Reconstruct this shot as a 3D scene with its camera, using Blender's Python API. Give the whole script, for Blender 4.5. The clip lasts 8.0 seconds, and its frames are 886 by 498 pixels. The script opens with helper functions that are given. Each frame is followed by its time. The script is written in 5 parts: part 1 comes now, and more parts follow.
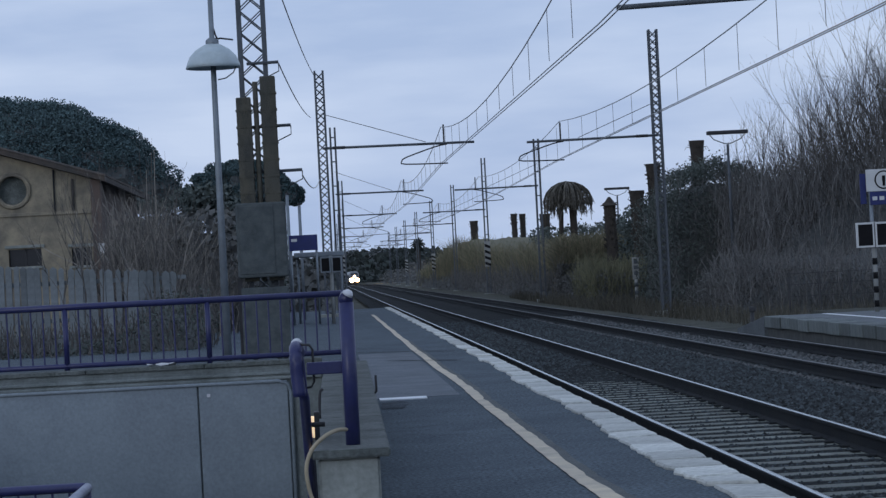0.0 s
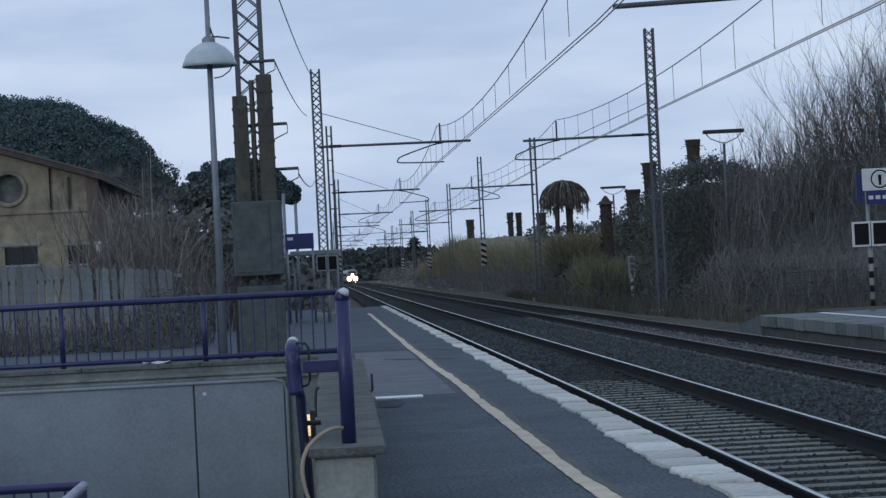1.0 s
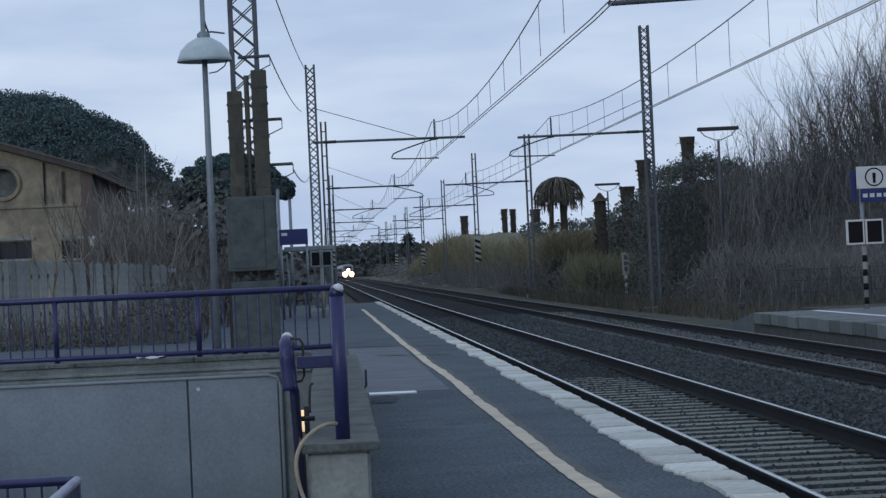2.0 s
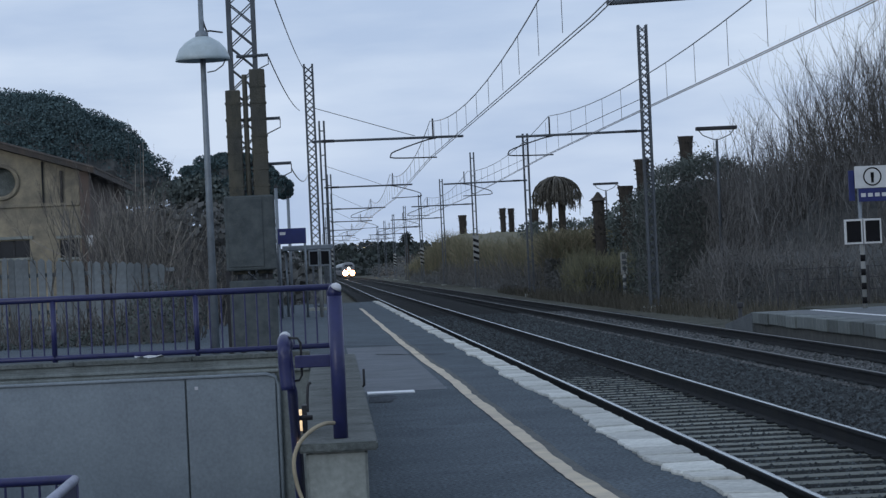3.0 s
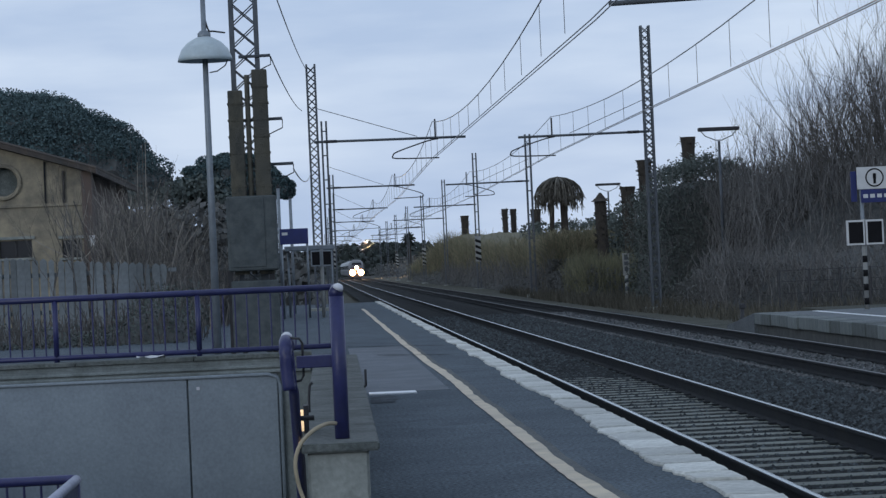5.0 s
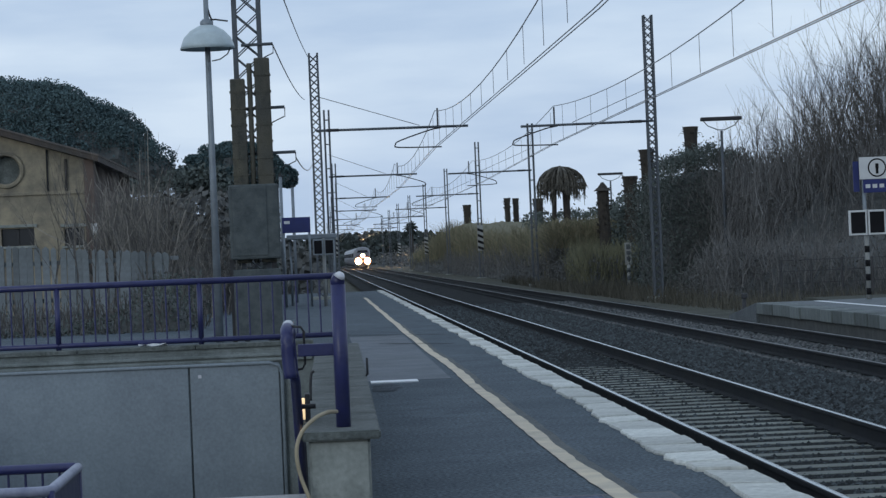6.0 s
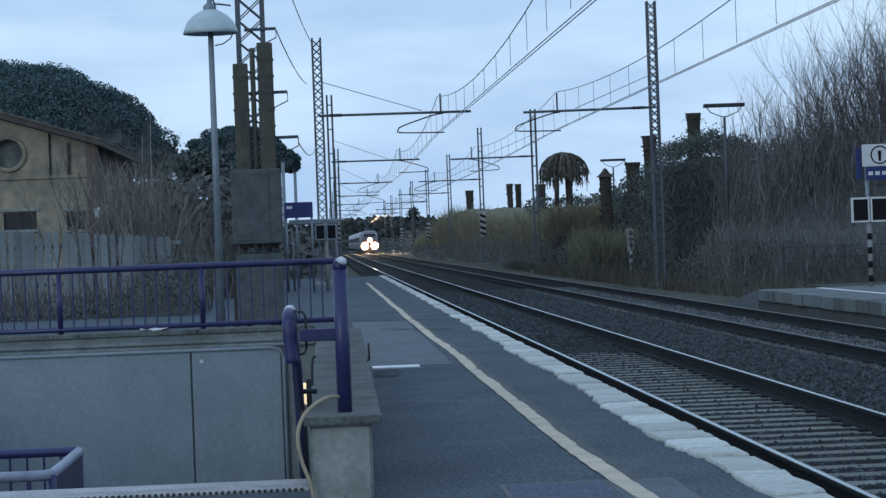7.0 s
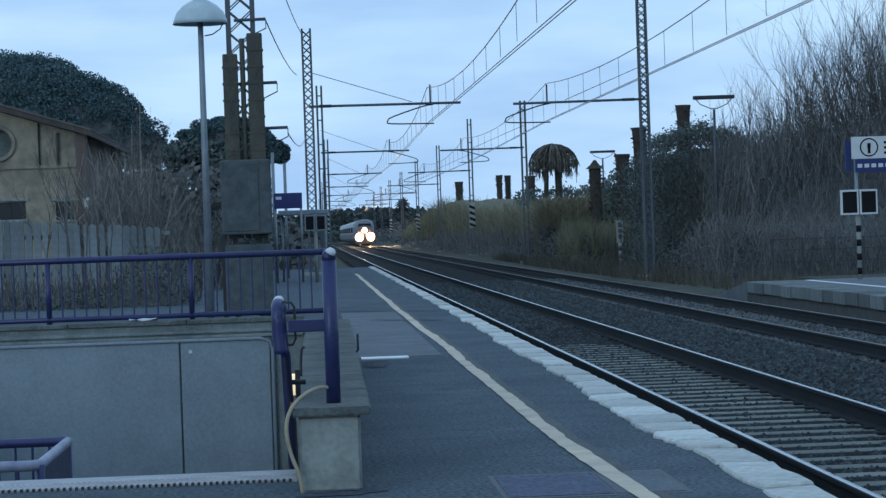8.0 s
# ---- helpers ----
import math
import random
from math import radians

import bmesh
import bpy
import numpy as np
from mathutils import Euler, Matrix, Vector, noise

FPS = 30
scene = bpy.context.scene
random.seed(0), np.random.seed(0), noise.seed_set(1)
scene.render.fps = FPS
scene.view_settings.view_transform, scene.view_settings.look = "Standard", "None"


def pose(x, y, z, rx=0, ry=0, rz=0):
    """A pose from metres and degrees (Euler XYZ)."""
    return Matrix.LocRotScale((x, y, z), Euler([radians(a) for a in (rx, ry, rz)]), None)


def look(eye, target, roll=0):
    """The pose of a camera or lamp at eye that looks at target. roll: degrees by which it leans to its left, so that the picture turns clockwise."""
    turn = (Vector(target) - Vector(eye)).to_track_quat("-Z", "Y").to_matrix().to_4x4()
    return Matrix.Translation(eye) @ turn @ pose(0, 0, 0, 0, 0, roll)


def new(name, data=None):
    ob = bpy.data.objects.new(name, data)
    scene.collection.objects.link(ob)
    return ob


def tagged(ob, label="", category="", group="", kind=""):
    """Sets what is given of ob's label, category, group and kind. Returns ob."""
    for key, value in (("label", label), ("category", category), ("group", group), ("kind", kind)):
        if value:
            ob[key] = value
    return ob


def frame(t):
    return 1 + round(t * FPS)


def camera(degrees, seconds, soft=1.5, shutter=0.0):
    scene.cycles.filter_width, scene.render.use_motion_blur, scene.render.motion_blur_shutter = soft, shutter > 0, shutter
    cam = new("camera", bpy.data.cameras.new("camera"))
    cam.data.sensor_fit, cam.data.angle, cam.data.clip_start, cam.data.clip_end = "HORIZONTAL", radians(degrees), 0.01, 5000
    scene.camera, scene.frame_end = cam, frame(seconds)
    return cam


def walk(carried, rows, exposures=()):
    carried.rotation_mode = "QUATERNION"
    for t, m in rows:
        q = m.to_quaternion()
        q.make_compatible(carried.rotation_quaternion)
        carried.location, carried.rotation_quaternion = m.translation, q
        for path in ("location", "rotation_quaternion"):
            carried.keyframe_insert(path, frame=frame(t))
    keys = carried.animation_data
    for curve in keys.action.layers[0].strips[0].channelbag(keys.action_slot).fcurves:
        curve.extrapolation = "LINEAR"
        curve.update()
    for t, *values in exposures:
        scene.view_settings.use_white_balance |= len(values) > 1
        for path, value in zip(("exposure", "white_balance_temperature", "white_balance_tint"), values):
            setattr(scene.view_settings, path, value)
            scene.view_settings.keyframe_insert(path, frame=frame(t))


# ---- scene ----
LENS = 20.2
cam = camera(LENS, 8.0, soft=1.4)


def aim(x, y, z, turn, tilt, lean):
    """A camera pose: degrees to the right of the track's line, upwards, and of the picture's lean to the left."""
    a, b = radians(turn), radians(tilt)
    way = Vector((math.sin(a) * math.cos(b), math.cos(a) * math.cos(b), math.sin(b)))
    eye = Vector((x, y, z))
    return look(eye, eye + way * 100, -lean)


PATH = [
    (0.0, 2.687, 0.520, 2.955, -0.006, 0.0, 1.303),
    (0.5, 2.712, 0.519, 2.948, -0.008, 0.0, 1.303),
    (1.0, 2.774, 0.486, 2.891, -0.006, 0.0, 1.302),
    (1.5, 2.837, 0.418, 2.732, -0.010, 0.0, 1.302),
    (3.0, 2.947, 0.372, 2.608, -0.008, 0.0, 1.303),
    (3.5, 2.932, 0.346, 2.674, 0.000, 0.0, 1.301),
    (4.0, 2.955, 0.363, 2.645, -0.002, 0.0, 1.300),
    (4.5, 2.926, 0.417, 2.600, -0.006, 0.0, 1.303),
    (6.0, 2.835, 0.138, 2.397, -0.003, 0.0, 1.300),
    (6.5, 2.769, -0.051, 2.286, -0.000, 0.0, 1.299),
    (7.0, 2.768, -0.193, 2.168, -0.001, 0.0, 1.300),
    (7.5, 2.833, -0.293, 2.140, 0.003, 0.0, 1.299),
    (8.0, 3.006, -0.405, 2.000, 0.000, 0.0, 1.300),
]
EXPOSURES = [(0.0, -0.14, 6200, 12), (1.5, 0.0, 6500, 9), (4.5, 0.0, 6500, 9), (6.0, 0.07, 6600, 5), (6.5, 0.14, 6680, 2), (7.0, 0.13, 5850, 1), (7.5, 0.11, 5500, -1), (8.0, 0.1, 5450, -3)]
walk(cam, [(t, aim(x, y, z, a, b, c)) for t, a, b, c, x, y, z in PATH], EXPOSURES)

# ---- sky and sun: a dull winter dusk under a high, streaky overcast ----
world = bpy.data.worlds.new("dusk_sky")
scene.world = world
world.use_nodes = True
wn, wl = world.node_tree.nodes, world.node_tree.links
wn.clear()
w_out = wn.new("ShaderNodeOutputWorld")
w_sky = wn.new("ShaderNodeTexSky")
w_sky.sky_type, w_sky.sun_disc = "NISHITA", False
w_sky.sun_elevation, w_sky.sun_rotation = radians(14), radians(215)
w_sky.air_density, w_sky.dust_density, w_sky.ozone_density = 1.4, 1.5, 2.0
w_bg1 = wn.new("ShaderNodeBackground")
w_bg1.inputs["Strength"].default_value = 0.06
wl.new(w_sky.outputs["Color"], w_bg1.inputs["Color"])
w_tc = wn.new("ShaderNodeTexCoord")
w_map = wn.new("ShaderNodeMapping")
w_map.inputs["Scale"].default_value = (2.2, 2.2, 11.0)
wl.new(w_tc.outputs["Generated"], w_map.inputs["Vector"])
w_noise = wn.new("ShaderNodeTexNoise")
w_noise.inputs["Scale"].default_value = 3.4
w_noise.inputs["Detail"].default_value = 7
w_noise.inputs["Roughness"].default_value = 0.5
wl.new(w_map.outputs["Vector"], w_noise.inputs["Vector"])
w_ramp = wn.new("ShaderNodeValToRGB")
w_ramp.color_ramp.elements[0].position, w_ramp.color_ramp.elements[0].color = 0.34, (0.41, 0.52, 0.73, 1)
w_ramp.color_ramp.elements[1].position, w_ramp.color_ramp.elements[1].color = 0.66, (0.575, 0.675, 0.85, 1)
wl.new(w_noise.outputs["Fac"], w_ramp.inputs["Fac"])
w_bg2 = wn.new("ShaderNodeBackground")
w_bg2.inputs["Strength"].default_value = 1.15
wl.new(w_ramp.outputs["Color"], w_bg2.inputs["Color"])
w_mix = wn.new("ShaderNodeMixShader")
w_mix.inputs["Fac"].default_value = 0.9
wl.new(w_bg1.outputs[0], w_mix.inputs[1])
wl.new(w_bg2.outputs[0], w_mix.inputs[2])
wl.new(w_mix.outputs[0], w_out.inputs["Surface"])

sun_data = bpy.data.lights.new("sun", "SUN")
sun_data.energy, sun_data.angle, sun_data.color = 0.5, radians(25), (0.93, 0.97, 1.0)
sun = new("sun", sun_data)
sun.matrix_world = look((0, 0, 50), (28, 40, 38))

# ---- materials ----


def mat(name, c1, c2=None, scale=6.0, rough=0.8, bump=0.15, metal=0.0, stretch=(1, 1, 1), island=0.0, piece=0.0,
        fine=60.0, dirt=None, dirt_scale=0.8, dirt_amount=0.5, spec=0.4, speck=0.0):
    """A surface of two tones broken up at two scales, with optional stains and a change from piece to piece."""
    m = bpy.data.materials.new(name)
    m.use_nodes = True
    n, l = m.node_tree.nodes, m.node_tree.links
    b = n["Principled BSDF"]
    b.inputs["Metallic"].default_value = metal
    b.inputs["Specular IOR Level"].default_value = spec
    tc = n.new("ShaderNodeTexCoord")
    mp = n.new("ShaderNodeMapping")
    mp.inputs["Scale"].default_value = stretch
    l.new(tc.outputs["Object"], mp.inputs["Vector"])
    no = n.new("ShaderNodeTexNoise")
    no.inputs["Scale"].default_value, no.inputs["Detail"].default_value = scale, 8
    no.inputs["Roughness"].default_value = 0.65
    l.new(mp.outputs["Vector"], no.inputs["Vector"])
    c2 = c2 or tuple(v * 0.6 for v in c1)
    rp = n.new("ShaderNodeValToRGB")
    rp.color_ramp.elements[0].position, rp.color_ramp.elements[0].color = 0.35, (*c2, 1)
    rp.color_ramp.elements[1].position, rp.color_ramp.elements[1].color = 0.65, (*c1, 1)
    l.new(no.outputs["Fac"], rp.inputs["Fac"])
    col = rp.outputs["Color"]
    if dirt:
        nd = n.new("ShaderNodeTexNoise")
        nd.inputs["Scale"].default_value, nd.inputs["Detail"].default_value = dirt_scale, 6
        nd.inputs["Roughness"].default_value = 0.7
        l.new(mp.outputs["Vector"], nd.inputs["Vector"])
        mr = n.new("ShaderNodeMapRange")
        mr.inputs["From Min"].default_value, mr.inputs["From Max"].default_value = 0.45, 0.7
        mr.inputs["To Max"].default_value = dirt_amount
        l.new(nd.outputs["Fac"], mr.inputs["Value"])
        mx = n.new("ShaderNodeMixRGB")
        l.new(mr.outputs["Result"], mx.inputs["Fac"])
        l.new(col, mx.inputs["Color1"])
        mx.inputs["Color2"].default_value = (*dirt, 1)
        col = mx.outputs["Color"]
    if island or piece:
        if piece:
            src = n.new("ShaderNodeObjectInfo").outputs["Random"]
        else:
            src = n.new("ShaderNodeNewGeometry").outputs["Random Per Island"]
        amount = island or piece
        mr2 = n.new("ShaderNodeMapRange")
        mr2.inputs["To Min"].default_value, mr2.inputs["To Max"].default_value = 1 - amount, 1 + amount
        l.new(src, mr2.inputs["Value"])
        hs = n.new("ShaderNodeHueSaturation")
        l.new(mr2.outputs["Result"], hs.inputs["Value"])
        l.new(col, hs.inputs["Color"])
        col = hs.outputs["Color"]
    nf = n.new("ShaderNodeTexNoise")
    nf.inputs["Scale"].default_value, nf.inputs["Detail"].default_value = fine, 4
    l.new(mp.outputs["Vector"], nf.inputs["Vector"])
    if speck:
        ms = n.new("ShaderNodeMapRange")
        ms.inputs["From Min"].default_value, ms.inputs["From Max"].default_value = 0.3, 0.7
        ms.inputs["To Min"].default_value, ms.inputs["To Max"].default_value = 1 - speck, 1 + speck
        l.new(nf.outputs["Fac"], ms.inputs["Value"])
        h2 = n.new("ShaderNodeHueSaturation")
        l.new(ms.outputs["Result"], h2.inputs["Value"])
        l.new(col, h2.inputs["Color"])
        col = h2.outputs["Color"]
    l.new(col, b.inputs["Base Color"])
    rr = n.new("ShaderNodeMapRange")
    rr.inputs["To Min"].default_value, rr.inputs["To Max"].default_value = max(0.02, rough - 0.12), min(1, rough + 0.12)
    l.new(no.outputs["Fac"], rr.inputs["Value"])
    l.new(rr.outputs["Result"], b.inputs["Roughness"])
    if bump:
        bp = n.new("ShaderNodeBump")
        bp.inputs["Strength"].default_value, bp.inputs["Distance"].default_value = min(1, bump * 2), 0.02
        l.new(nf.outputs["Fac"], bp.inputs["Height"])
        l.new(bp.outputs["Normal"], b.inputs["Normal"])
    return m


def glow(name, colour, strength):
    m = bpy.data.materials.new(name)
    m.use_nodes = True
    b = m.node_tree.nodes["Principled BSDF"]
    b.inputs["Base Color"].default_value = (*colour, 1)
    b.inputs["Emission Color"].default_value = (*colour, 1)
    b.inputs["Emission Strength"].default_value = strength
    return m


ASPHALT = mat("asphalt", (0.106, 0.13, 0.15), (0.064, 0.08, 0.096), 2.2, 0.88, 0.3, fine=38, dirt=(0.045, 0.057, 0.068), dirt_scale=0.55, dirt_amount=0.6, spec=0.1, speck=0.6)
REPAIR = mat("old_repair", (0.128, 0.148, 0.17), (0.085, 0.1, 0.116), 1.2, 0.75, 0.25, dirt=(0.05, 0.06, 0.07), dirt_scale=0.8, dirt_amount=0.6, spec=0.25, speck=0.3)
CONCRETE_PATCH = mat("concrete_patch", (0.112, 0.13, 0.14), (0.075, 0.088, 0.097), 1.5, 0.75, 0.2, dirt=(0.055, 0.066, 0.072), dirt_scale=0.9, dirt_amount=0.7, fine=20, speck=0.3)
WHITE_STONE = mat("whitewashed_stone", (0.56, 0.57, 0.53), (0.43, 0.44, 0.415), 3, 0.8, 0.4, piece=0.2, dirt=(0.16, 0.17, 0.16), dirt_scale=2.2, dirt_amount=0.55, fine=22, speck=0.15)
YELLOW_PAINT = mat("worn_yellow_paint", (0.57, 0.49, 0.355), (0.42, 0.365, 0.28), 3, 0.65, 0.2, dirt=(0.2, 0.19, 0.17), dirt_scale=1.8, dirt_amount=0.5)
WHITE_PAINT = mat("white_paint", (0.72, 0.74, 0.76), (0.6, 0.62, 0.64), 8, 0.5, 0.08)
# Bed below the loose stones: shade between them is put into this near-black tone.
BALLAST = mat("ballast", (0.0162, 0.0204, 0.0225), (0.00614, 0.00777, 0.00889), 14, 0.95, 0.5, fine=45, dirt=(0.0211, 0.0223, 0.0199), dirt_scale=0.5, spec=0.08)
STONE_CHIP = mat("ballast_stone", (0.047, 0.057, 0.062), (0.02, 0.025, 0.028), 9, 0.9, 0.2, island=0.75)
SLEEPER = mat("concrete_sleeper", (0.187, 0.206, 0.184), (0.118, 0.131, 0.119), 5, 0.85, 0.25, piece=0.2, dirt=(0.075, 0.0689, 0.0542), dirt_scale=3, dirt_amount=0.6)
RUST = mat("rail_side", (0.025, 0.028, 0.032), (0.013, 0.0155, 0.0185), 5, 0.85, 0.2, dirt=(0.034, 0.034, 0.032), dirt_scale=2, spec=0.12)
RAIL_TOP = mat("polished_rail_head", (0.33, 0.37, 0.385), (0.25, 0.285, 0.3), 3, 0.22, 0.0, metal=1.0)
# Darker copy of the rail head: the far track's missing highlight is coloured in.
RAIL_NO_GLINT = mat("rail_head_without_glint", (0.12, 0.125, 0.125), (0.07, 0.074, 0.076), 3, 0.5, 0.05, metal=0.6)
GROUND = mat("rough_ground", (0.078, 0.08, 0.066), (0.045, 0.048, 0.04), 0.6, 0.95, 0.5, fine=12, dirt=(0.1, 0.095, 0.075), dirt_scale=0.12, spec=0.08, speck=0.35)
BLUE_PAINT = mat("blue_violet_paint", (0.0263, 0.0304, 0.109), (0.019, 0.0222, 0.0784), 9, 0.38, 0.05, dirt=(0.0395, 0.0456, 0.0815), dirt_scale=4, dirt_amount=0.4)
PANEL = mat("grey_panel", (0.222, 0.264, 0.297), (0.186, 0.222, 0.253), 1.0, 0.6, 0.06, dirt=(0.15, 0.178, 0.208), dirt_scale=1.6, dirt_amount=0.6, fine=34, speck=0.1)
PLASTER = mat("parapet_plaster", (0.262, 0.282, 0.262), (0.185, 0.2, 0.188), 2.5, 0.88, 0.1, dirt=(0.11, 0.12, 0.112), dirt_scale=3.0, dirt_amount=0.7, fine=34, speck=0.12)
# Darker tone of the parapet plaster, for the stairwell's end wall and mouldings.
BAND_PLASTER = mat("darker_wall_plaster", (0.2, 0.228, 0.228), (0.135, 0.155, 0.158), 2.5, 0.88, 0.1, dirt=(0.08, 0.094, 0.092), dirt_scale=2.2, dirt_amount=0.75, fine=34, speck=0.12)
COPING = mat("stone_coping", (0.138, 0.152, 0.148), (0.078, 0.09, 0.088), 3, 0.9, 0.35, dirt=(0.05, 0.06, 0.052), dirt_scale=2.6, dirt_amount=0.8, fine=34, speck=0.25)
OLD_SLAB = mat("stained_edge_slab", (0.165, 0.188, 0.186), (0.09, 0.106, 0.106), 3, 0.88, 0.3, stretch=(1, 1, 0.3), piece=0.3, dirt=(0.045, 0.054, 0.054), dirt_scale=4, dirt_amount=0.85)
STEEL = mat("galvanised_steel", (0.231, 0.266, 0.295), (0.168, 0.19, 0.213), 6, 0.55, 0.06, metal=0.5, dirt=(0.14, 0.152, 0.156), dirt_scale=2)
MAST_STEEL = mat("weathered_mast_steel", (0.0935, 0.108, 0.124), (0.0605, 0.069, 0.0806), 3, 0.6, 0.08, metal=0.3)
WIRE = mat("copper_wire", (0.12, 0.115, 0.115), (0.08, 0.078, 0.08), 4, 0.35, 0.0, metal=0.8)
DARK_METAL = mat("dark_metal", (0.045, 0.047, 0.052), (0.025, 0.026, 0.03), 5, 0.55, 0.08, metal=0.3)
CABLE_DUCT = mat("mossy_cable_duct", (0.13, 0.12, 0.088), (0.055, 0.057, 0.052), 7, 0.95, 0.5, stretch=(1, 1, 0.5), dirt=(0.05, 0.056, 0.062), dirt_scale=3.5, dirt_amount=0.8, spec=0.15)
CABINET = mat("grey_green_cabinet", (0.082, 0.096, 0.1), (0.05, 0.06, 0.065), 5, 0.8, 0.2, dirt=(0.105, 0.118, 0.115), dirt_scale=7, dirt_amount=0.7, spec=0.2)
LAMP_DISH = mat("pale_enamel", (0.46, 0.53, 0.55), (0.36, 0.43, 0.46), 5, 0.45, 0.04, dirt=(0.27, 0.31, 0.31), dirt_scale=3)
SIGN_BLUE = mat("sign_blue", (0.0154, 0.0245, 0.124), (0.0126, 0.0196, 0.093), 5, 0.4, 0.02)
SIGN_WHITE = mat("sign_white", (0.55, 0.56, 0.56), (0.47, 0.48, 0.48), 4, 0.45, 0.02)
SIGN_BLACK = mat("sign_black", (0.012, 0.012, 0.014), (0.008, 0.008, 0.009), 4, 0.75, 0.0, spec=0.1)
STUCCO = mat("ochre_stucco", (0.35, 0.305, 0.215), (0.15, 0.135, 0.107), 1.1, 0.92, 0.3, dirt=(0.1, 0.094, 0.085), dirt_scale=0.7, dirt_amount=0.9)
STUCCO_RED = mat("red_stucco", (0.136, 0.0997, 0.084), (0.0935, 0.0741, 0.0651), 1.2, 0.92, 0.3, dirt=(0.068, 0.057, 0.0525), dirt_scale=0.6)
ROOF_TILE = mat("clay_roof_tiles", (0.0892, 0.072, 0.0598), (0.0474, 0.0432, 0.0414), 3, 0.9, 0.4, dirt=(0.0316, 0.0432, 0.0414), dirt_scale=0.8)
FENCE_CONC = mat("concrete_picket", (0.2, 0.226, 0.242), (0.12, 0.135, 0.144), 3, 0.9, 0.3, piece=0.25, dirt=(0.08, 0.0914, 0.0884), dirt_scale=1.6, dirt_amount=0.7)
BARK = mat("bare_twigs", (0.11, 0.104, 0.098), (0.072, 0.07, 0.067), 4, 0.95, 0.2, island=0.35, spec=0.2)
BANK_TWIG = mat("grey_brown_bramble_shoots", (0.15, 0.147, 0.143), (0.108, 0.107, 0.106), 4, 0.95, 0.2, island=0.3, spec=0.2)
PALE_BARK = mat("pale_twigs", (0.221, 0.203, 0.174), (0.13, 0.121, 0.109), 4, 0.95, 0.2, island=0.45)
PINE_LEAF = mat("pine_needles", (0.075, 0.118, 0.122), (0.056, 0.09, 0.098), 0.8, 0.95, 0.0, island=0.25)
IVY_LEAF = mat("ivy_leaves", (0.1, 0.118, 0.108), (0.075, 0.09, 0.086), 2, 0.95, 0.0, island=0.3, spec=0.15)
THICKET_LEAF = mat("withered_thicket_leaves", (0.118, 0.12, 0.115), (0.088, 0.091, 0.09), 1.2, 0.95, 0.0, island=0.25, spec=0.2)
REED = mat("dry_reeds", (0.205, 0.18, 0.118), (0.13, 0.118, 0.08), 0.7, 0.95, 0.0, island=0.4, spec=0.2)
REED_GREEN = mat("green_reeds", (0.15, 0.145, 0.088), (0.1, 0.1, 0.066), 0.7, 0.95, 0.0, island=0.4, spec=0.2)
GRASS = mat("winter_grass", (0.095, 0.09, 0.07), (0.06, 0.057, 0.047), 1.0, 0.95, 0.0, island=0.4, spec=0.2)
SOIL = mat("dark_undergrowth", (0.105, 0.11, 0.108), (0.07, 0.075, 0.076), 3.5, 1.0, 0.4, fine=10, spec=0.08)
FROND = mat("dry_palm_fronds", (0.125, 0.115, 0.095), (0.075, 0.072, 0.064), 3, 0.95, 0.1, island=0.4, spec=0.2)
TRUNK = mat("palm_trunk", (0.05, 0.042, 0.034), (0.025, 0.022, 0.019), 4, 0.95, 0.5, fine=14)
FAR_TREES = mat("far_trees", (0.036, 0.046, 0.042), (0.022, 0.029, 0.028), 0.2, 1.0, 0.0, island=0.4)
TRAIN_WHITE = mat("train_white", (0.2, 0.215, 0.24), (0.15, 0.16, 0.18), 0.6, 0.35, 0.0, dirt=(0.1, 0.1, 0.1), dirt_scale=0.5, dirt_amount=0.4)
TRAIN_GREY = mat("train_grey", (0.1, 0.105, 0.115), (0.07, 0.075, 0.085), 0.6, 0.45, 0.0)
TRAIN_RED = mat("train_red", (0.22, 0.03, 0.03), (0.16, 0.025, 0.025), 0.6, 0.4, 0.0)
TRAIN_GLASS = mat("train_glass", (0.015, 0.017, 0.02), (0.01, 0.012, 0.014), 1, 0.12, 0.0)
CABLE_TAN = mat("tan_cable_sheath", (0.34, 0.29, 0.2), (0.26, 0.22, 0.15), 9, 0.6, 0.03)
STUD_METAL = mat("studded_edge", (0.42, 0.42, 0.43), (0.3, 0.3, 0.315), 6, 0.6, 0.15, dirt=(0.2, 0.18, 0.175), dirt_scale=2)
HATCH = mat("chequered_steel", (0.078, 0.092, 0.145), (0.045, 0.055, 0.09), 6, 0.72, 0.1, fine=30, speck=0.6, spec=0.2)
GLASS_DARK = mat("dark_glass", (0.02, 0.022, 0.024), (0.012, 0.013, 0.015), 2, 0.12, 0.0)
HEADLIGHT = glow("headlight_glow", (1.0, 0.62, 0.34), 2300)
# Emissive ring round each train lamp that imitates its halo.
HALO_RING = glow("headlight_halo", (1.0, 0.4, 0.14), 2.2)
PALE_STONE = mat("pale_ballast_stone", (0.105, 0.11, 0.112), (0.058, 0.062, 0.065), 9, 0.9, 0.2, island=0.6)
# Pale copy of the railing blue with the sky's reflection put into its colour.
SKYLIT_BLUE = mat("blue_paint_with_sky_sheen", (0.33, 0.345, 0.43), (0.24, 0.255, 0.34), 9, 0.5, 0.05, dirt=(0.07, 0.08, 0.15), dirt_scale=4, dirt_amount=0.5)
DAMP = mat("damp_moss_dirt", (0.078, 0.094, 0.112), (0.032, 0.039, 0.045), 3, 0.9, 0.4, fine=30, speck=0.4, spec=0.1)
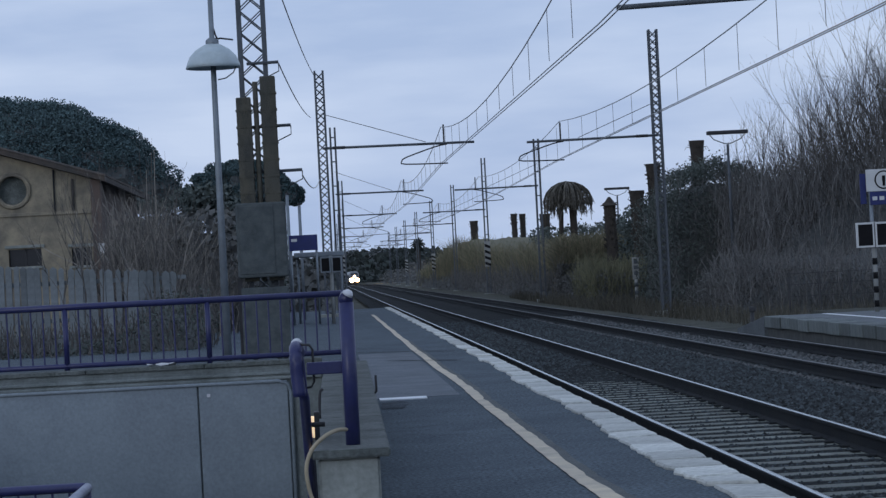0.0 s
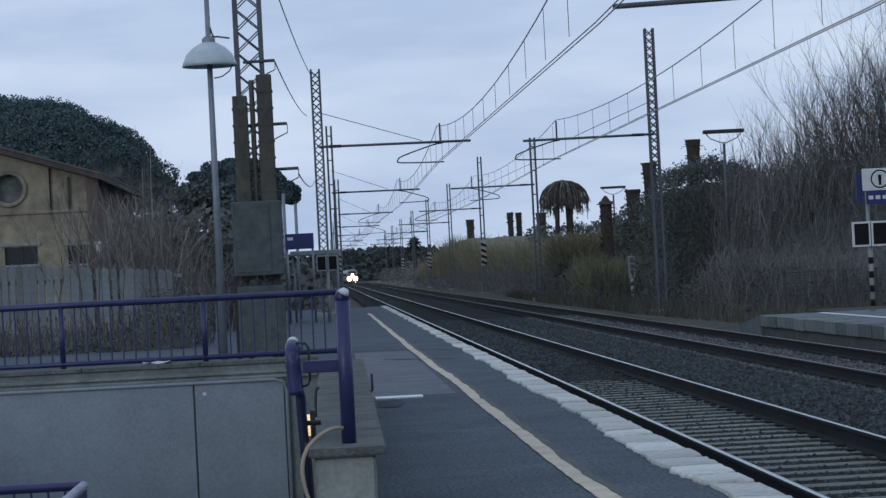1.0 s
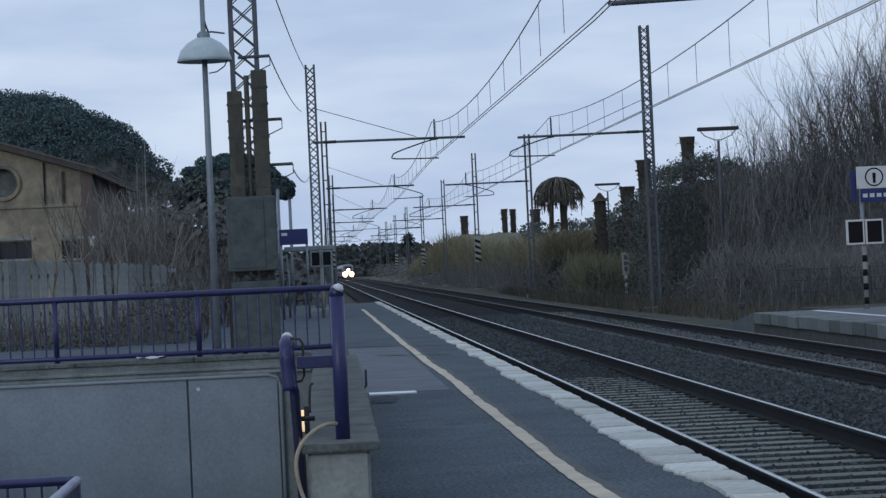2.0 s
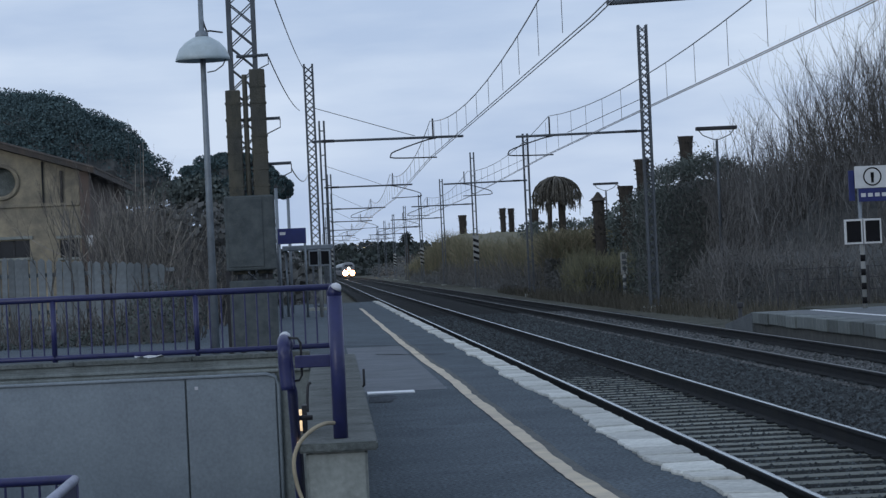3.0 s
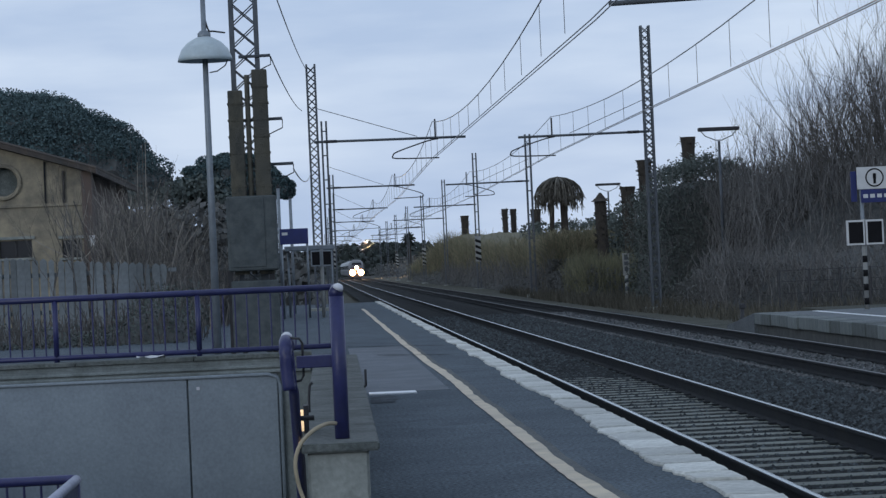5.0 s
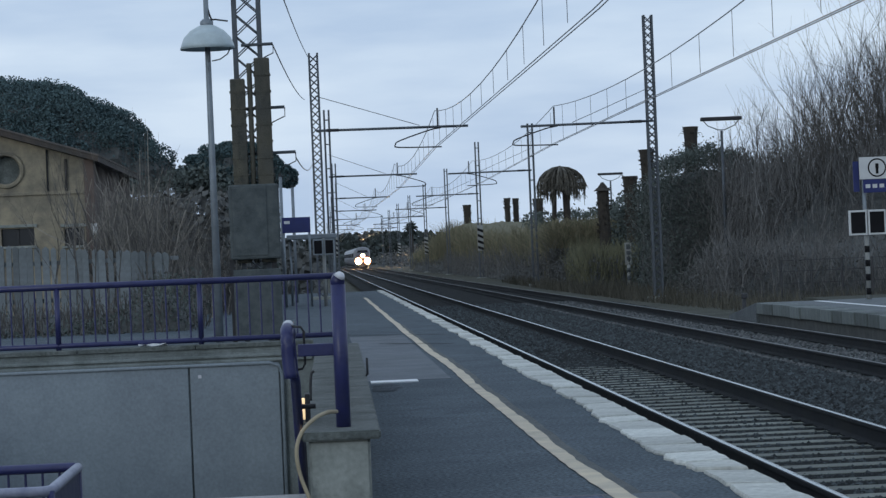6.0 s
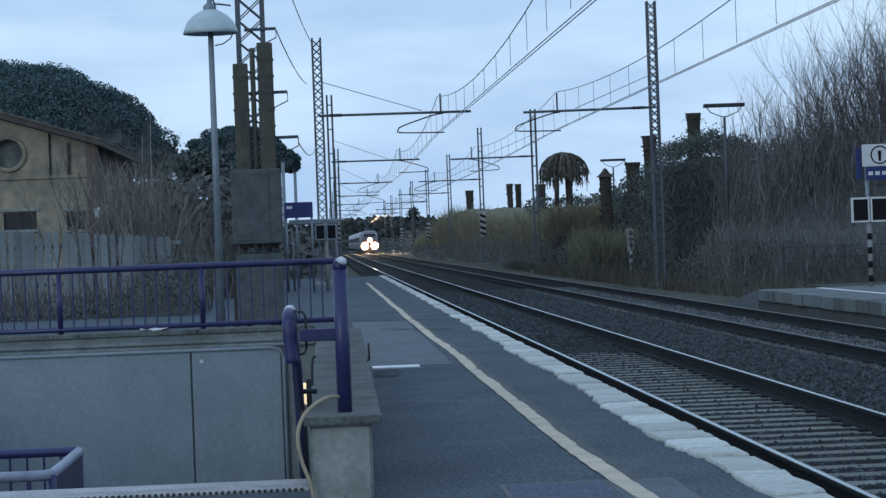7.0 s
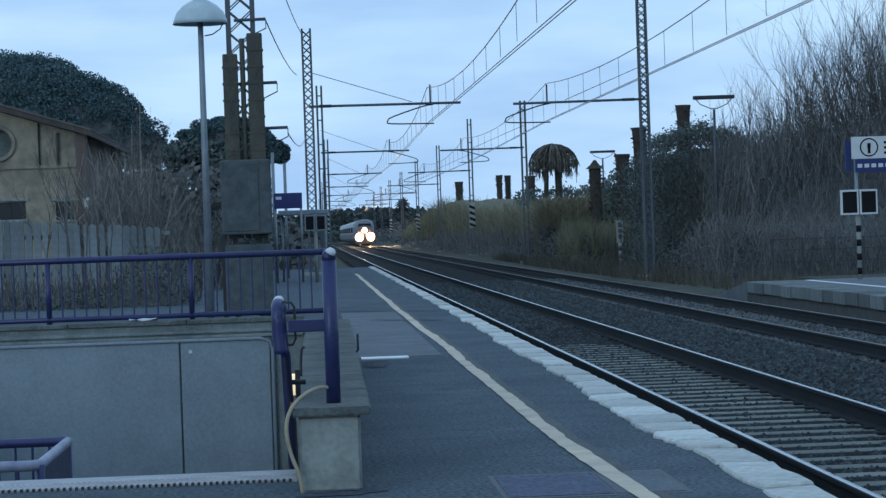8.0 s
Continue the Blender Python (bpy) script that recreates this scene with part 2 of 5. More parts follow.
# Pale tone of the panel's cover cap and of highlights painted on rail ends.
PALE_CAPS = mat("pale_caps_and_highlights", (0.62, 0.63, 0.66), (0.5, 0.51, 0.54), 6, 0.4, 0.03, dirt=(0.2, 0.21, 0.3), dirt_scale=5)
BULKHEAD = glow("bulkhead_lamp_glow", (1.0, 0.72, 0.42), 0.8)
FADED_PAINT = mat("faded_paint_ghost", (0.091, 0.0984, 0.0959), (0.0453, 0.0513, 0.0535), 4, 0.75, 0.25, dirt=(0.0348, 0.0399, 0.0428), dirt_scale=1.5, dirt_amount=0.85)
REED_CORE = mat("reed_mass", (0.155, 0.144, 0.0864), (0.0774, 0.0751, 0.0505), 2.5, 1.0, 0.4, stretch=(1, 1, 0.25), fine=10)
HAZ_BLACK = SIGN_BLACK
HAZ_WHITE = mat("dirty_white_paint", (0.306, 0.315, 0.306), (0.204, 0.212, 0.208), 4, 0.7, 0.1, dirt=(0.111, 0.111, 0.102), dirt_scale=2)

# ---- building tools ----


def link(name, bm, material, parent=None, label="", smooth=False):
    me = bpy.data.meshes.new(name)
    bm.to_mesh(me)
    bm.free()
    for f in me.polygons:
        f.use_smooth = smooth
    me.materials.append(material)
    ob = new(name, me)
    if parent is not None:
        ob.parent = parent
    if label:
        ob["label"] = label
    return ob


def part(name, bm, material, parent, label="", smooth=False):
    return link(name, bm, material, parent, label, smooth)


def share(name, me, parent, place, label=""):
    """One more object on a mesh that other pieces share."""
    ob = new(name, me)
    ob.parent = parent
    ob.matrix_basis = place
    if label:
        ob["label"] = label
    return ob


def thing(name, label, category, group="", kind="", at=(0, 0, 0)):
    ob = new(name)
    ob.empty_display_size = 0.2
    ob.location = at
    return tagged(ob, label, category, group, kind)


def box(bm, x0, x1, y0, y1, z0, z1, bevel=0.0):
    vs = [bm.verts.new((x, y, z)) for x in (x0, x1) for y in (y0, y1) for z in (z0, z1)]
    fs = []
    for q in ((0, 1, 3, 2), (4, 6, 7, 5), (0, 4, 5, 1), (2, 3, 7, 6), (0, 2, 6, 4), (1, 5, 7, 3)):
        fs.append(bm.faces.new([vs[i] for i in q]))
    if bevel:
        es = {e for f in fs for e in f.edges}
        bmesh.ops.bevel(bm, geom=list(es), offset=bevel, segments=2, affect="EDGES", profile=0.5)
    return fs


def boxed(x0, x1, y0, y1, z0, z1, bevel=0.0):
    bm = bmesh.new()
    box(bm, x0, x1, y0, y1, z0, z1, bevel)
    return bm


def tube(bm, pts, r, n=8, caps=True, r_end=None):
    """A round bar along a row of points."""
    pts = [Vector(p) for p in pts]
    rings = []
    up = Vector((0.13, 0.31, 0.94))
    for i, p in enumerate(pts):
        d = (pts[min(i + 1, len(pts) - 1)] - pts[max(i - 1, 0)]).normalized()
        s = d.cross(up)
        if s.length < 0.2:
            s = d.cross(Vector((1, 0, 0)))
        s.normalize()
        t = s.cross(d)
        rad = r if r_end is None else r + (r_end - r) * i / (len(pts) - 1)
        rings.append([bm.verts.new(p + (s * math.cos(2 * math.pi * k / n) + t * math.sin(2 * math.pi * k / n)) * rad) for k in range(n)])
    for a, b in zip(rings, rings[1:]):
        for k in range(n):
            bm.faces.new((a[k], a[(k + 1) % n], b[(k + 1) % n], b[k]))
    if caps:
        bm.faces.new(list(reversed(rings[0])))
        bm.faces.new(rings[-1])


def tubed(pts, r, n=8, r_end=None):
    bm = bmesh.new()
    tube(bm, pts, r, n, True, r_end)
    return bm


def lathe(profile, n=24, cap=True):
    bm = bmesh.new()
    rings = [[bm.verts.new((r * math.cos(2 * math.pi * k / n), r * math.sin(2 * math.pi * k / n), z)) for k in range(n)] for r, z in profile]
    for a, b in zip(rings, rings[1:]):
        for k in range(n):
            bm.faces.new((a[k], a[(k + 1) % n], b[(k + 1) % n], b[k]))
    if cap:
        bm.faces.new(list(reversed(rings[0])))
        bm.faces.new(rings[-1])
    return bm


def extrude_outline(outline, axis, a, b):
    """A prism on an outline of pairs: axis 'y' takes (x, z), 'x' takes (y, z), 'z' takes (x, y)."""
    bm = bmesh.new()

    def put(u, v, w):
        return {"y": (u, w, v), "x": (w, u, v), "z": (u, v, w)}[axis]
    lo = [bm.verts.new(put(u, v, a)) for u, v in outline]
    hi = [bm.verts.new(put(u, v, b)) for u, v in outline]
    k = len(outline)
    bm.faces.new(lo)
    bm.faces.new(list(reversed(hi)))
    for i in range(k):
        bm.faces.new((lo[i], hi[i], hi[(i + 1) % k], lo[(i + 1) % k]))
    bmesh.ops.recalc_face_normals(bm, faces=bm.faces)
    return bm


def eased(pts, steps=5):
    """The points of a soft curve through a few given ones."""
    p = [Vector(v) for v in pts]
    p = [p[0] * 2 - p[1], *p, p[-1] * 2 - p[-2]]
    out = []
    for i in range(1, len(p) - 2):
        for k in range(steps):
            u = k / steps
            out.append(0.5 * (2 * p[i] + (p[i + 1] - p[i - 1]) * u + (2 * p[i - 1] - 5 * p[i] + 4 * p[i + 1] - p[i + 2]) * u * u + (3 * p[i] - p[i - 1] - 3 * p[i + 1] + p[i + 2]) * u ** 3))
    out.append(p[-2])
    return out


class Heap:
    """Gathers many small free pieces (twigs, leaves, stones) into one mesh."""

    def __init__(self):
        self.v, self.f, self.n = [], [], 0

    def add(self, verts, faces):
        verts = np.asarray(verts, dtype=float)
        self.v.append(verts)
        self.f.extend(tuple(int(i) + self.n for i in f) for f in faces)
        self.n += len(verts)

    def quads(self, centres, size, rng, lean=1.0, tall=1.0):
        """Small leaves, turned every way, on each centre."""
        c = np.asarray(centres, dtype=float)
        k = len(c)
        a = rng.normal(size=(k, 3))
        a /= np.linalg.norm(a, axis=1)[:, None]
        b = np.cross(a, rng.normal(size=(k, 3)))
        b /= np.linalg.norm(b, axis=1)[:, None]
        b[:, 2] *= lean
        s = (size * rng.uniform(0.5, 1.4, k))[:, None]
        a, b = a * s, b * s * tall
        vs = np.stack([c - a, c - b * 0.6, c + a, c + b], axis=1).reshape(-1, 3)
        base = self.n + 4 * np.arange(k)
        self.v.append(vs)
        self.f.extend(zip(base.tolist(), (base + 1).tolist(), (base + 2).tolist(), (base + 3).tolist()))
        self.n += 4 * k

    def rod(self, pts, r0, r1, n=3):
        pts = np.asarray(pts, dtype=float)
        k = len(pts)
        d = np.gradient(pts, axis=0)
        d /= np.linalg.norm(d, axis=1)[:, None] + 1e-9
        s = np.cross(d, (0.3, 0.5, 0.8))
        s /= np.linalg.norm(s, axis=1)[:, None] + 1e-9
        t = np.cross(s, d)
        rad = np.linspace(r0, r1, k)
        ang = 2 * np.pi * np.arange(n) / n
        ring = pts[:, None] + rad[:, None, None] * (np.cos(ang)[None, :, None] * s[:, None] + np.sin(ang)[None, :, None] * t[:, None])
        fs = []
        for i in range(k - 1):
            for j in range(n):
                fs.append((i * n + j, i * n + (j + 1) % n, (i + 1) * n + (j + 1) % n, (i + 1) * n + j))
        self.add(ring.reshape(-1, 3), fs)

    def make(self, name, material, parent=None, smooth=False):
        me = bpy.data.meshes.new(name)
        me.from_pydata(np.concatenate(self.v).tolist(), [], self.f)
        me.materials.append(material)
        ob = new(name, me)
        if parent is not None:
            ob.parent = parent
        return ob


def lump(name, material, parent, fn, nx, ny):
    """A closed-looking mound: fn(u, v) gives a point for u, v in 0..1."""
    bm = bmesh.new()
    g = [[bm.verts.new(fn(i / nx, j / ny)) for j in range(ny + 1)] for i in range(nx + 1)]
    for i in range(nx):
        for j in range(ny):
            bm.faces.new((g[i][j], g[i + 1][j], g[i + 1][j + 1], g[i][j + 1]))
    return link(name, bm, material, parent, smooth=True)


def dip(y):
    """The line falls a little in the distance."""
    s = min(1.0, max(0.0, (y - 380) / 380))
    return -0.75 * s * s * (3 - 2 * s)

RAIL_Z = -0.32                  # rail head below the platform
T1, T2 = 3.97, 7.87             # the two tracks' axes
EDGE = 2.37                     # platform edge
SX0, SX1, SY0, SY1 = -4.6, -0.10, 13.75, 25.4   # stairwell opening

# ---- ground, ballast, platforms ----


def ground():
    xs = [-2500, -600, -150, -60, -30, -14, -8, 2, 12, 16, 24, 40, 80, 200, 700, 2500]
    ys = [-300, -60, 0, 30, 60, 90, 120, 180, 260, 380, 450, 520, 600, 700, 800, 1200, 2500, 4800]
    bm = bmesh.new()
    rng = random.Random(3)
    g = []
    for x in xs:
        col = []
        for y in ys:
            z = -0.75 + dip(y)
            if x > 11:
                z = -0.5 + dip(y) + (rng.uniform(-0.08, 0.12) if x < 50 else 0.3)
            if x < -9:
                z = -0.1 + dip(y)
            col.append(bm.verts.new((x, y, z)))
        g.append(col)
    for i in range(len(xs) - 1):
        for j in range(len(ys) - 1):
            bm.faces.new((g[i][j], g[i + 1][j], g[i + 1][j + 1], g[i][j + 1]))
    hole = [f for f in bm.faces if f.calc_center_median().x == -3 and f.calc_center_median().y == 15]
    bmesh.ops.delete(bm, geom=hole, context="FACES")
    tagged(link("ground", bm, GROUND, smooth=True), "rough winter ground with dead grass beside the railway", "ground", kind="structure")


BED = ([EDGE - 0.05, 2.7, 3.0, 3.3, 4.6, 5.0, 5.4, 6.4, 6.8, 7.2, 8.6, 9.0, 9.6, 10.4, 11.2],
       [-0.56, -0.55, -0.53, -0.491, -0.491, -0.53, -0.49, -0.49, -0.52, -0.515, -0.515, -0.53, -0.56, -0.66, -0.9])


def ballast_bed():
    xs, zs = BED
    ys = [-60 + 3 * i for i in range(48)] + [90 + 20 * i for i in range(60)]
    rng = random.Random(5)
    bm = bmesh.new()
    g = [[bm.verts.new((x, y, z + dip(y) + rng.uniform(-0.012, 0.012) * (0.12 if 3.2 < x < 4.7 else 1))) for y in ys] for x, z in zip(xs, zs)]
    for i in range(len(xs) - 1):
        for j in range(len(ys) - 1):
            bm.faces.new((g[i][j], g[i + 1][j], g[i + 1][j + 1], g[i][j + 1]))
    tagged(link("ballast_bed", bm, BALLAST, smooth=True), "track ballast bed coloured near-black like the shade between stones", "ballast", kind="structure")


def stones():
    """Loose ballast on the nearer bed: every stone a small broken block."""
    rng = np.random.default_rng(11)
    n = 150000
    y = 10.5 + 75 * rng.random(n) ** 1.55
    y[:14000] = rng.uniform(-8, 11, 14000)
    x = rng.uniform(EDGE + 0.12, 10.4, n)
    keep = np.ones(n, bool)
    for c in (T1, T2):
        for s in (-0.735, 0.735):
            keep &= np.abs(x - c - s) > 0.1
    on_sleeper = np.abs((y + 12.3 + 0.3) % 0.6 - 0.3) < 0.14
    keep &= ~((np.abs(x - T1) < 1.25) & (y < 44) & on_sleeper & (rng.random(n) < 0.97))
    x, y = x[keep], y[keep]
    n = len(x)
    between = (np.abs(x - T1) < 1.25) & (y < 44)
    z = np.interp(x, *BED) + rng.uniform(0.0, 0.014, n) - 0.016 * between
    base = np.array([(1, 0, 0), (-1, 0, 0), (0, 1, 0), (0, -1, 0), (0, 0, 1), (0, 0, -1)], float)
    size = rng.uniform(0.018, 0.042, n) * (1 + np.clip(y - 25, 0, 60) / 70) * np.where(between, 0.85, 1.0)
    v = base[None] * size[:, None, None] * rng.uniform(0.6, 1.35, (n, 6, 1))
    a = rng.uniform(0, 6.28, n)
    ca, sa = np.cos(a)[:, None], np.sin(a)[:, None]
    vx, vy = v[..., 0] * ca - v[..., 1] * sa, v[..., 0] * sa + v[..., 1] * ca
    vz = v[..., 2] * 0.75 + vx * rng.uniform(-0.4, 0.4, n)[:, None]
    pts = np.stack([vx + x[:, None], vy + y[:, None], vz + z[:, None]], axis=-1).reshape(-1, 3)
    tri = np.array([(0, 2, 4), (2, 1, 4), (1, 3, 4), (3, 0, 4), (2, 0, 5), (1, 2, 5), (3, 1, 5), (0, 3, 5)])
    fs = (tri[None] + 6 * np.arange(n)[:, None, None]).reshape(-1, 3)
    pale = ((np.abs(x - T2) < 0.62) & (rng.random(n) < 0.75)) | (np.abs(x - T2 + 0.99) < 0.07)
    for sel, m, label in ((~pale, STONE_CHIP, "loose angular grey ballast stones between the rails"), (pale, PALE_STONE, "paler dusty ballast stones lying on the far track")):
        k = int(sel.sum())
        me = bpy.data.meshes.new("ballast_stones")
        me.from_pydata(pts.reshape(-1, 6, 3)[sel].reshape(-1, 3).tolist(), [], fs[:8 * k].tolist())
        me.materials.append(m)
        tagged(new("ballast_stones", me), label, "gravel", kind="stuff")


def platforms():
    bm = bmesh.new()
    top, low = 0.0, -0.95
    for x0, x1, y0, y1 in ((SX1, EDGE - 0.2, -14, 98), (-9.0, SX1, -14, SY0), (-9.0, SX0, SY0, SY1), (-9.0, SX1, SY1, 98)):
        box(bm, x0, x1, y0, y1, low, top)
    tagged(link("platform", bm, ASPHALT), "dark worn asphalt station platform", "platform", kind="structure")
    bm = bmesh.new()
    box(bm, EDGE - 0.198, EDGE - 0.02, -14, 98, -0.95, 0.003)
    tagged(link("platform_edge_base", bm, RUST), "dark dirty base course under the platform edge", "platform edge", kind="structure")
    # pale repaired strip of the platform behind the parapet
    bm = boxed(0.43, 1.32, 26.1, 41.2, -0.02, 0.004)
    tagged(link("repair_patch", bm, REPAIR), "paler concrete repair in the asphalt platform", "patch", kind="structure")
    bm = boxed(0.47, 0.96, 25.7, 26.09, -0.02, 0.012)
    tagged(link("white_threshold", bm, WHITE_PAINT), "white painted edge strip in the platform", "edge strip", kind="structure")
    # a crack and the skewed joint of the repair
    for name, x0, x1, ya, yb, wide, label in (("asphalt_joint", 0.42, 2.0, 42.2, 40.4, 0.13, "dark skewed joint across the asphalt platform"), ("asphalt_crack", 0.83, 1.87, 37.3, 36.1, 0.16, "dark crack across the asphalt platform")):
        bm = bmesh.new()
        rng = random.Random(6)
        lo, hi = [], []
        for i in range(15):
            u = i / 14
            y = ya + (yb - ya) * u + rng.uniform(-0.04, 0.04)
            lo.append(bm.verts.new((x0 + (x1 - x0) * u, y, 0.0085)))
            hi.append(bm.verts.new((x0 + (x1 - x0) * u, y + wide * rng.uniform(0.3, 1.2), 0.0085)))
        for i in range(14):
            bm.faces.new((lo[i], lo[i + 1], hi[i + 1], hi[i]))
        tagged(link(name, bm, BALLAST), label, "crack", kind="structure")

    def line_x(y):
        return 1.41 + 0.13 * math.exp(-(max(y, 9) - 12) / 5) + 0.05 * math.exp(-((y - 27) / 8) ** 2) + 0.009 * math.cos(6.2832 * (y - 19.4) / 9.5)
    for name, shift, width, z, m, y_end, label in (("safety_line", -0.055, 0.11, 0.007, YELLOW_PAINT, 82, "worn pale yellow safety line on the platform"), ("old_line_trace", 0.055, 0.07, 0.003, FADED_PAINT, 48, "faded trace of an older line on the asphalt")):
        bm = bmesh.new()
        rng = random.Random(8)
        lo, hi = [], []
        y = -14.0
        while y < y_end:
            x = line_x(y) + shift
            w = width * (1 + 0.07 * math.sin(y * 1.45 + 0.6) + 0.05 * math.sin(y * 3.7))
            lo.append(bm.verts.new((x + rng.uniform(-0.006, 0.006), y, z)))
            hi.append(bm.verts.new((x + w + rng.uniform(-0.008, 0.008), y, z)))
            y += 0.25
        for i in range(len(lo) - 1):
            bm.faces.new((lo[i], hi[i], hi[i + 1], lo[i + 1]))
        tagged(link(name, bm, m), label, "safety line", kind="structure")
    # the platform across the tracks
    p2 = tagged(link("platform_opposite", boxed(9.86, 15.6, -14, 53.4, -0.95, -0.02), CONCRETE_PATCH), "low concrete platform on the other side of the tracks", "platform", kind="structure")
    part("ramp", extrude_outline([(53.402, -0.95), (53.402, -0.02), (57.0, -0.36), (57.0, -0.95)], "x", 9.36, 13.2), CONCRETE_PATCH, p2)
    part("rear_strip", boxed(11.0, 15.6, 53.41, 56.5, -0.95, -0.024), GROUND, p2)
    slab = boxed(-0.13, 0.37, -0.482, 0.482, -0.24, 0.0, 0.016)
    me = bpy.data.meshes.new("edge_slab")
    slab.to_mesh(me)
    slab.free()
    me.materials.append(OLD_SLAB)
    for i in range(67):
        share("edge_slab", me, p2, pose(9.475 + 0.02 * math.sin(i * 2.3), -13.1 + i, -0.012 + 0.006 * math.sin(i * 1.7), 0, 0, 0.5 * math.sin(i * 3.1)))
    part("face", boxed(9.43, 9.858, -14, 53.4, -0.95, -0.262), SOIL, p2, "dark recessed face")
    part("white_line", boxed(10.55, 10.68, -14, 53.0, -0.03, -0.015), WHITE_PAINT, p2)


def edge_stones():
    """The whitewashed kerb stones of the platform edge, one by one, with broken inner sides and slanting joints."""
    holder = thing("platform_kerb", "row of whitewashed kerb stones along the platform edge", "kerb", kind="structure")
    rng = random.Random(21)

    def inner_x(y):
        return 2.13 - 0.1 * math.exp(-((y - 17) / 3.6) ** 2) - 0.05 * math.exp(-((y - 27) / 2.5) ** 2) + 0.04 * min(1, max(0, (y - 32) / 20)) + 0.022 * math.sin(y * 1.9)
    y, skew = -13.5, 0.0
    while y < 97:
        crumbled = 13.9 < y < 24 or 29 < y < 34
        L = rng.choice((0.36, 0.5, 0.62, 0.8)) if crumbled else rng.choice((0.62, 0.8, 0.95, 1.05))
        nxt = rng.uniform(-0.13, 0.13)
        k = 4
        push = rng.uniform(-0.016, 0.016)
        rough = 0.018 if crumbled else 0.01
        inner = []
        for i in range(k + 1):
            u = i / k
            yy = y + L * u + (skew * (1 - u) + nxt * u)
            inner.append((inner_x(yy) + push + rng.uniform(-rough, rough) + (rng.uniform(0, rough * 1.3) if i in (0, k) else 0), yy))
        outer = [(EDGE + 0.015 + rng.uniform(-0.014, 0.012), y + L * (1 - i / 3)) for i in range(4)]
        ring = inner + outer
        cx, cy = EDGE - 0.12, y + L / 2
        tilt = rng.uniform(-0.012, 0.012)
        bm = bmesh.new()
        top = 0.02 + rng.uniform(-0.009, 0.009)
        lo = [bm.verts.new((px - cx, py - cy, -0.17)) for px, py in ring]
        mid = [bm.verts.new((px - cx, py - cy, top - 0.012)) for px, py in ring]
        hi = [bm.verts.new(((px - cx) * 0.95, (py - cy) * (1 - 0.014 / L), top + tilt * (px - cx) + rng.uniform(-0.002, 0.002))) for px, py in ring]
        bm.faces.new(hi)
        for a, b in ((lo, mid), (mid, hi)):
            for i in range(len(ring)):
                j = (i + 1) % len(ring)
                bm.faces.new((a[i], a[j], b[j], b[i]))
        bmesh.ops.recalc_face_normals(bm, faces=bm.faces)
        st = part("kerb_stone", bm, WHITE_STONE, holder)
        st.location = (cx, cy, 0)
        y += L + rng.uniform(0.03, 0.12)
        skew = nxt


def rail_profile():
    return [(-0.072, 0), (0.072, 0), (0.072, 0.012), (0.011, 0.03), (0.011, 0.125), (0.035, 0.137), (0.035, 0.163), (0.027, 0.168), (-0.027, 0.168), (-0.035, 0.163), (-0.035, 0.137), (-0.011, 0.125), (-0.011, 0.03), (-0.072, 0.012)]


def tracks():
    ys = [-60, 0, 60, 120, 200, 300, 380, 450, 520, 600, 700, 800, 1200]
    for axis, label in ((T1, "near railway track with polished rails on concrete sleepers"), (T2, "far railway track with polished rails, sleepers buried in ballast")):
        tr = thing("railway_track", label, "railway track", "railway tracks", at=(axis, 0, 0))
        for side in (-1, 1):
            bm = bmesh.new()
            prof = rail_profile()
            rings = [[bm.verts.new((side * 0.753 + u, y, RAIL_Z - 0.168 + v + dip(y))) for u, v in prof] for y in ys]
            for a, b in zip(rings, rings[1:]):
                for i in range(len(prof)):
                    j = (i + 1) % len(prof)
                    bm.faces.new((a[i], b[i], b[j], a[j]))
            bmesh.ops.recalc_face_normals(bm, faces=bm.faces)
            rail = part("rail", bm, RUST, tr)
            bm = bmesh.new()
            rows = [[bm.verts.new((side * 0.753 + u, y, RAIL_Z + v + dip(y))) for u, v in ((-0.0265, -0.004), (-0.023, 0.0012), (-0.017, 0.0035), (-0.008, 0.0046), (0.008, 0.0046), (0.017, 0.0035), (0.023, 0.0012), (0.0265, -0.004))] for y in ys]
            for a, b in zip(rows, rows[1:]):
                for i in range(7):
                    bm.faces.new((a[i], a[i + 1], b[i + 1], b[i]))
            part("running_surface", bm, RAIL_TOP if axis == T1 else RAIL_NO_GLINT, rail, "bright polished running surface" if axis == T1 else "brown running surface darkened to show no highlight", smooth=True)
        if axis == T1:
            bm = extrude_outline([(-0.15, -0.1), (0.15, -0.1), (0.132, -0.01), (0.122, 0.0), (-0.122, 0.0), (-0.132, -0.01)], "x", -1.2, 1.2)
            me = bpy.data.meshes.new("sleeper")
            bm.to_mesh(me)
            bm.free()
            me.materials.append(SLEEPER)
            clip = boxed(-0.04, 0.04, -0.05, 0.05, 0.0, 0.025, 0.008)
            mc = bpy.data.meshes.new("rail_clip")
            clip.to_mesh(mc)
            clip.free()
            mc.materials.append(RUST)
            rng = random.Random(2)
            for i in range(108):
                y = -12.3 + 0.6 * i
                z = -0.487 - max(0, y - 30) * 0.0005
                s = share("sleeper", me, tr, pose(rng.uniform(-0.02, 0.02), y + rng.uniform(-0.015, 0.015), z, 0, 0, rng.uniform(-0.5, 0.5)))
                if 9 < y < 40:
                    for c in (-0.87, -0.635, 0.635, 0.87):
                        share("rail_clip", mc, s, pose(c, 0, 0.002))


# ---- the stairwell and its parapets ----


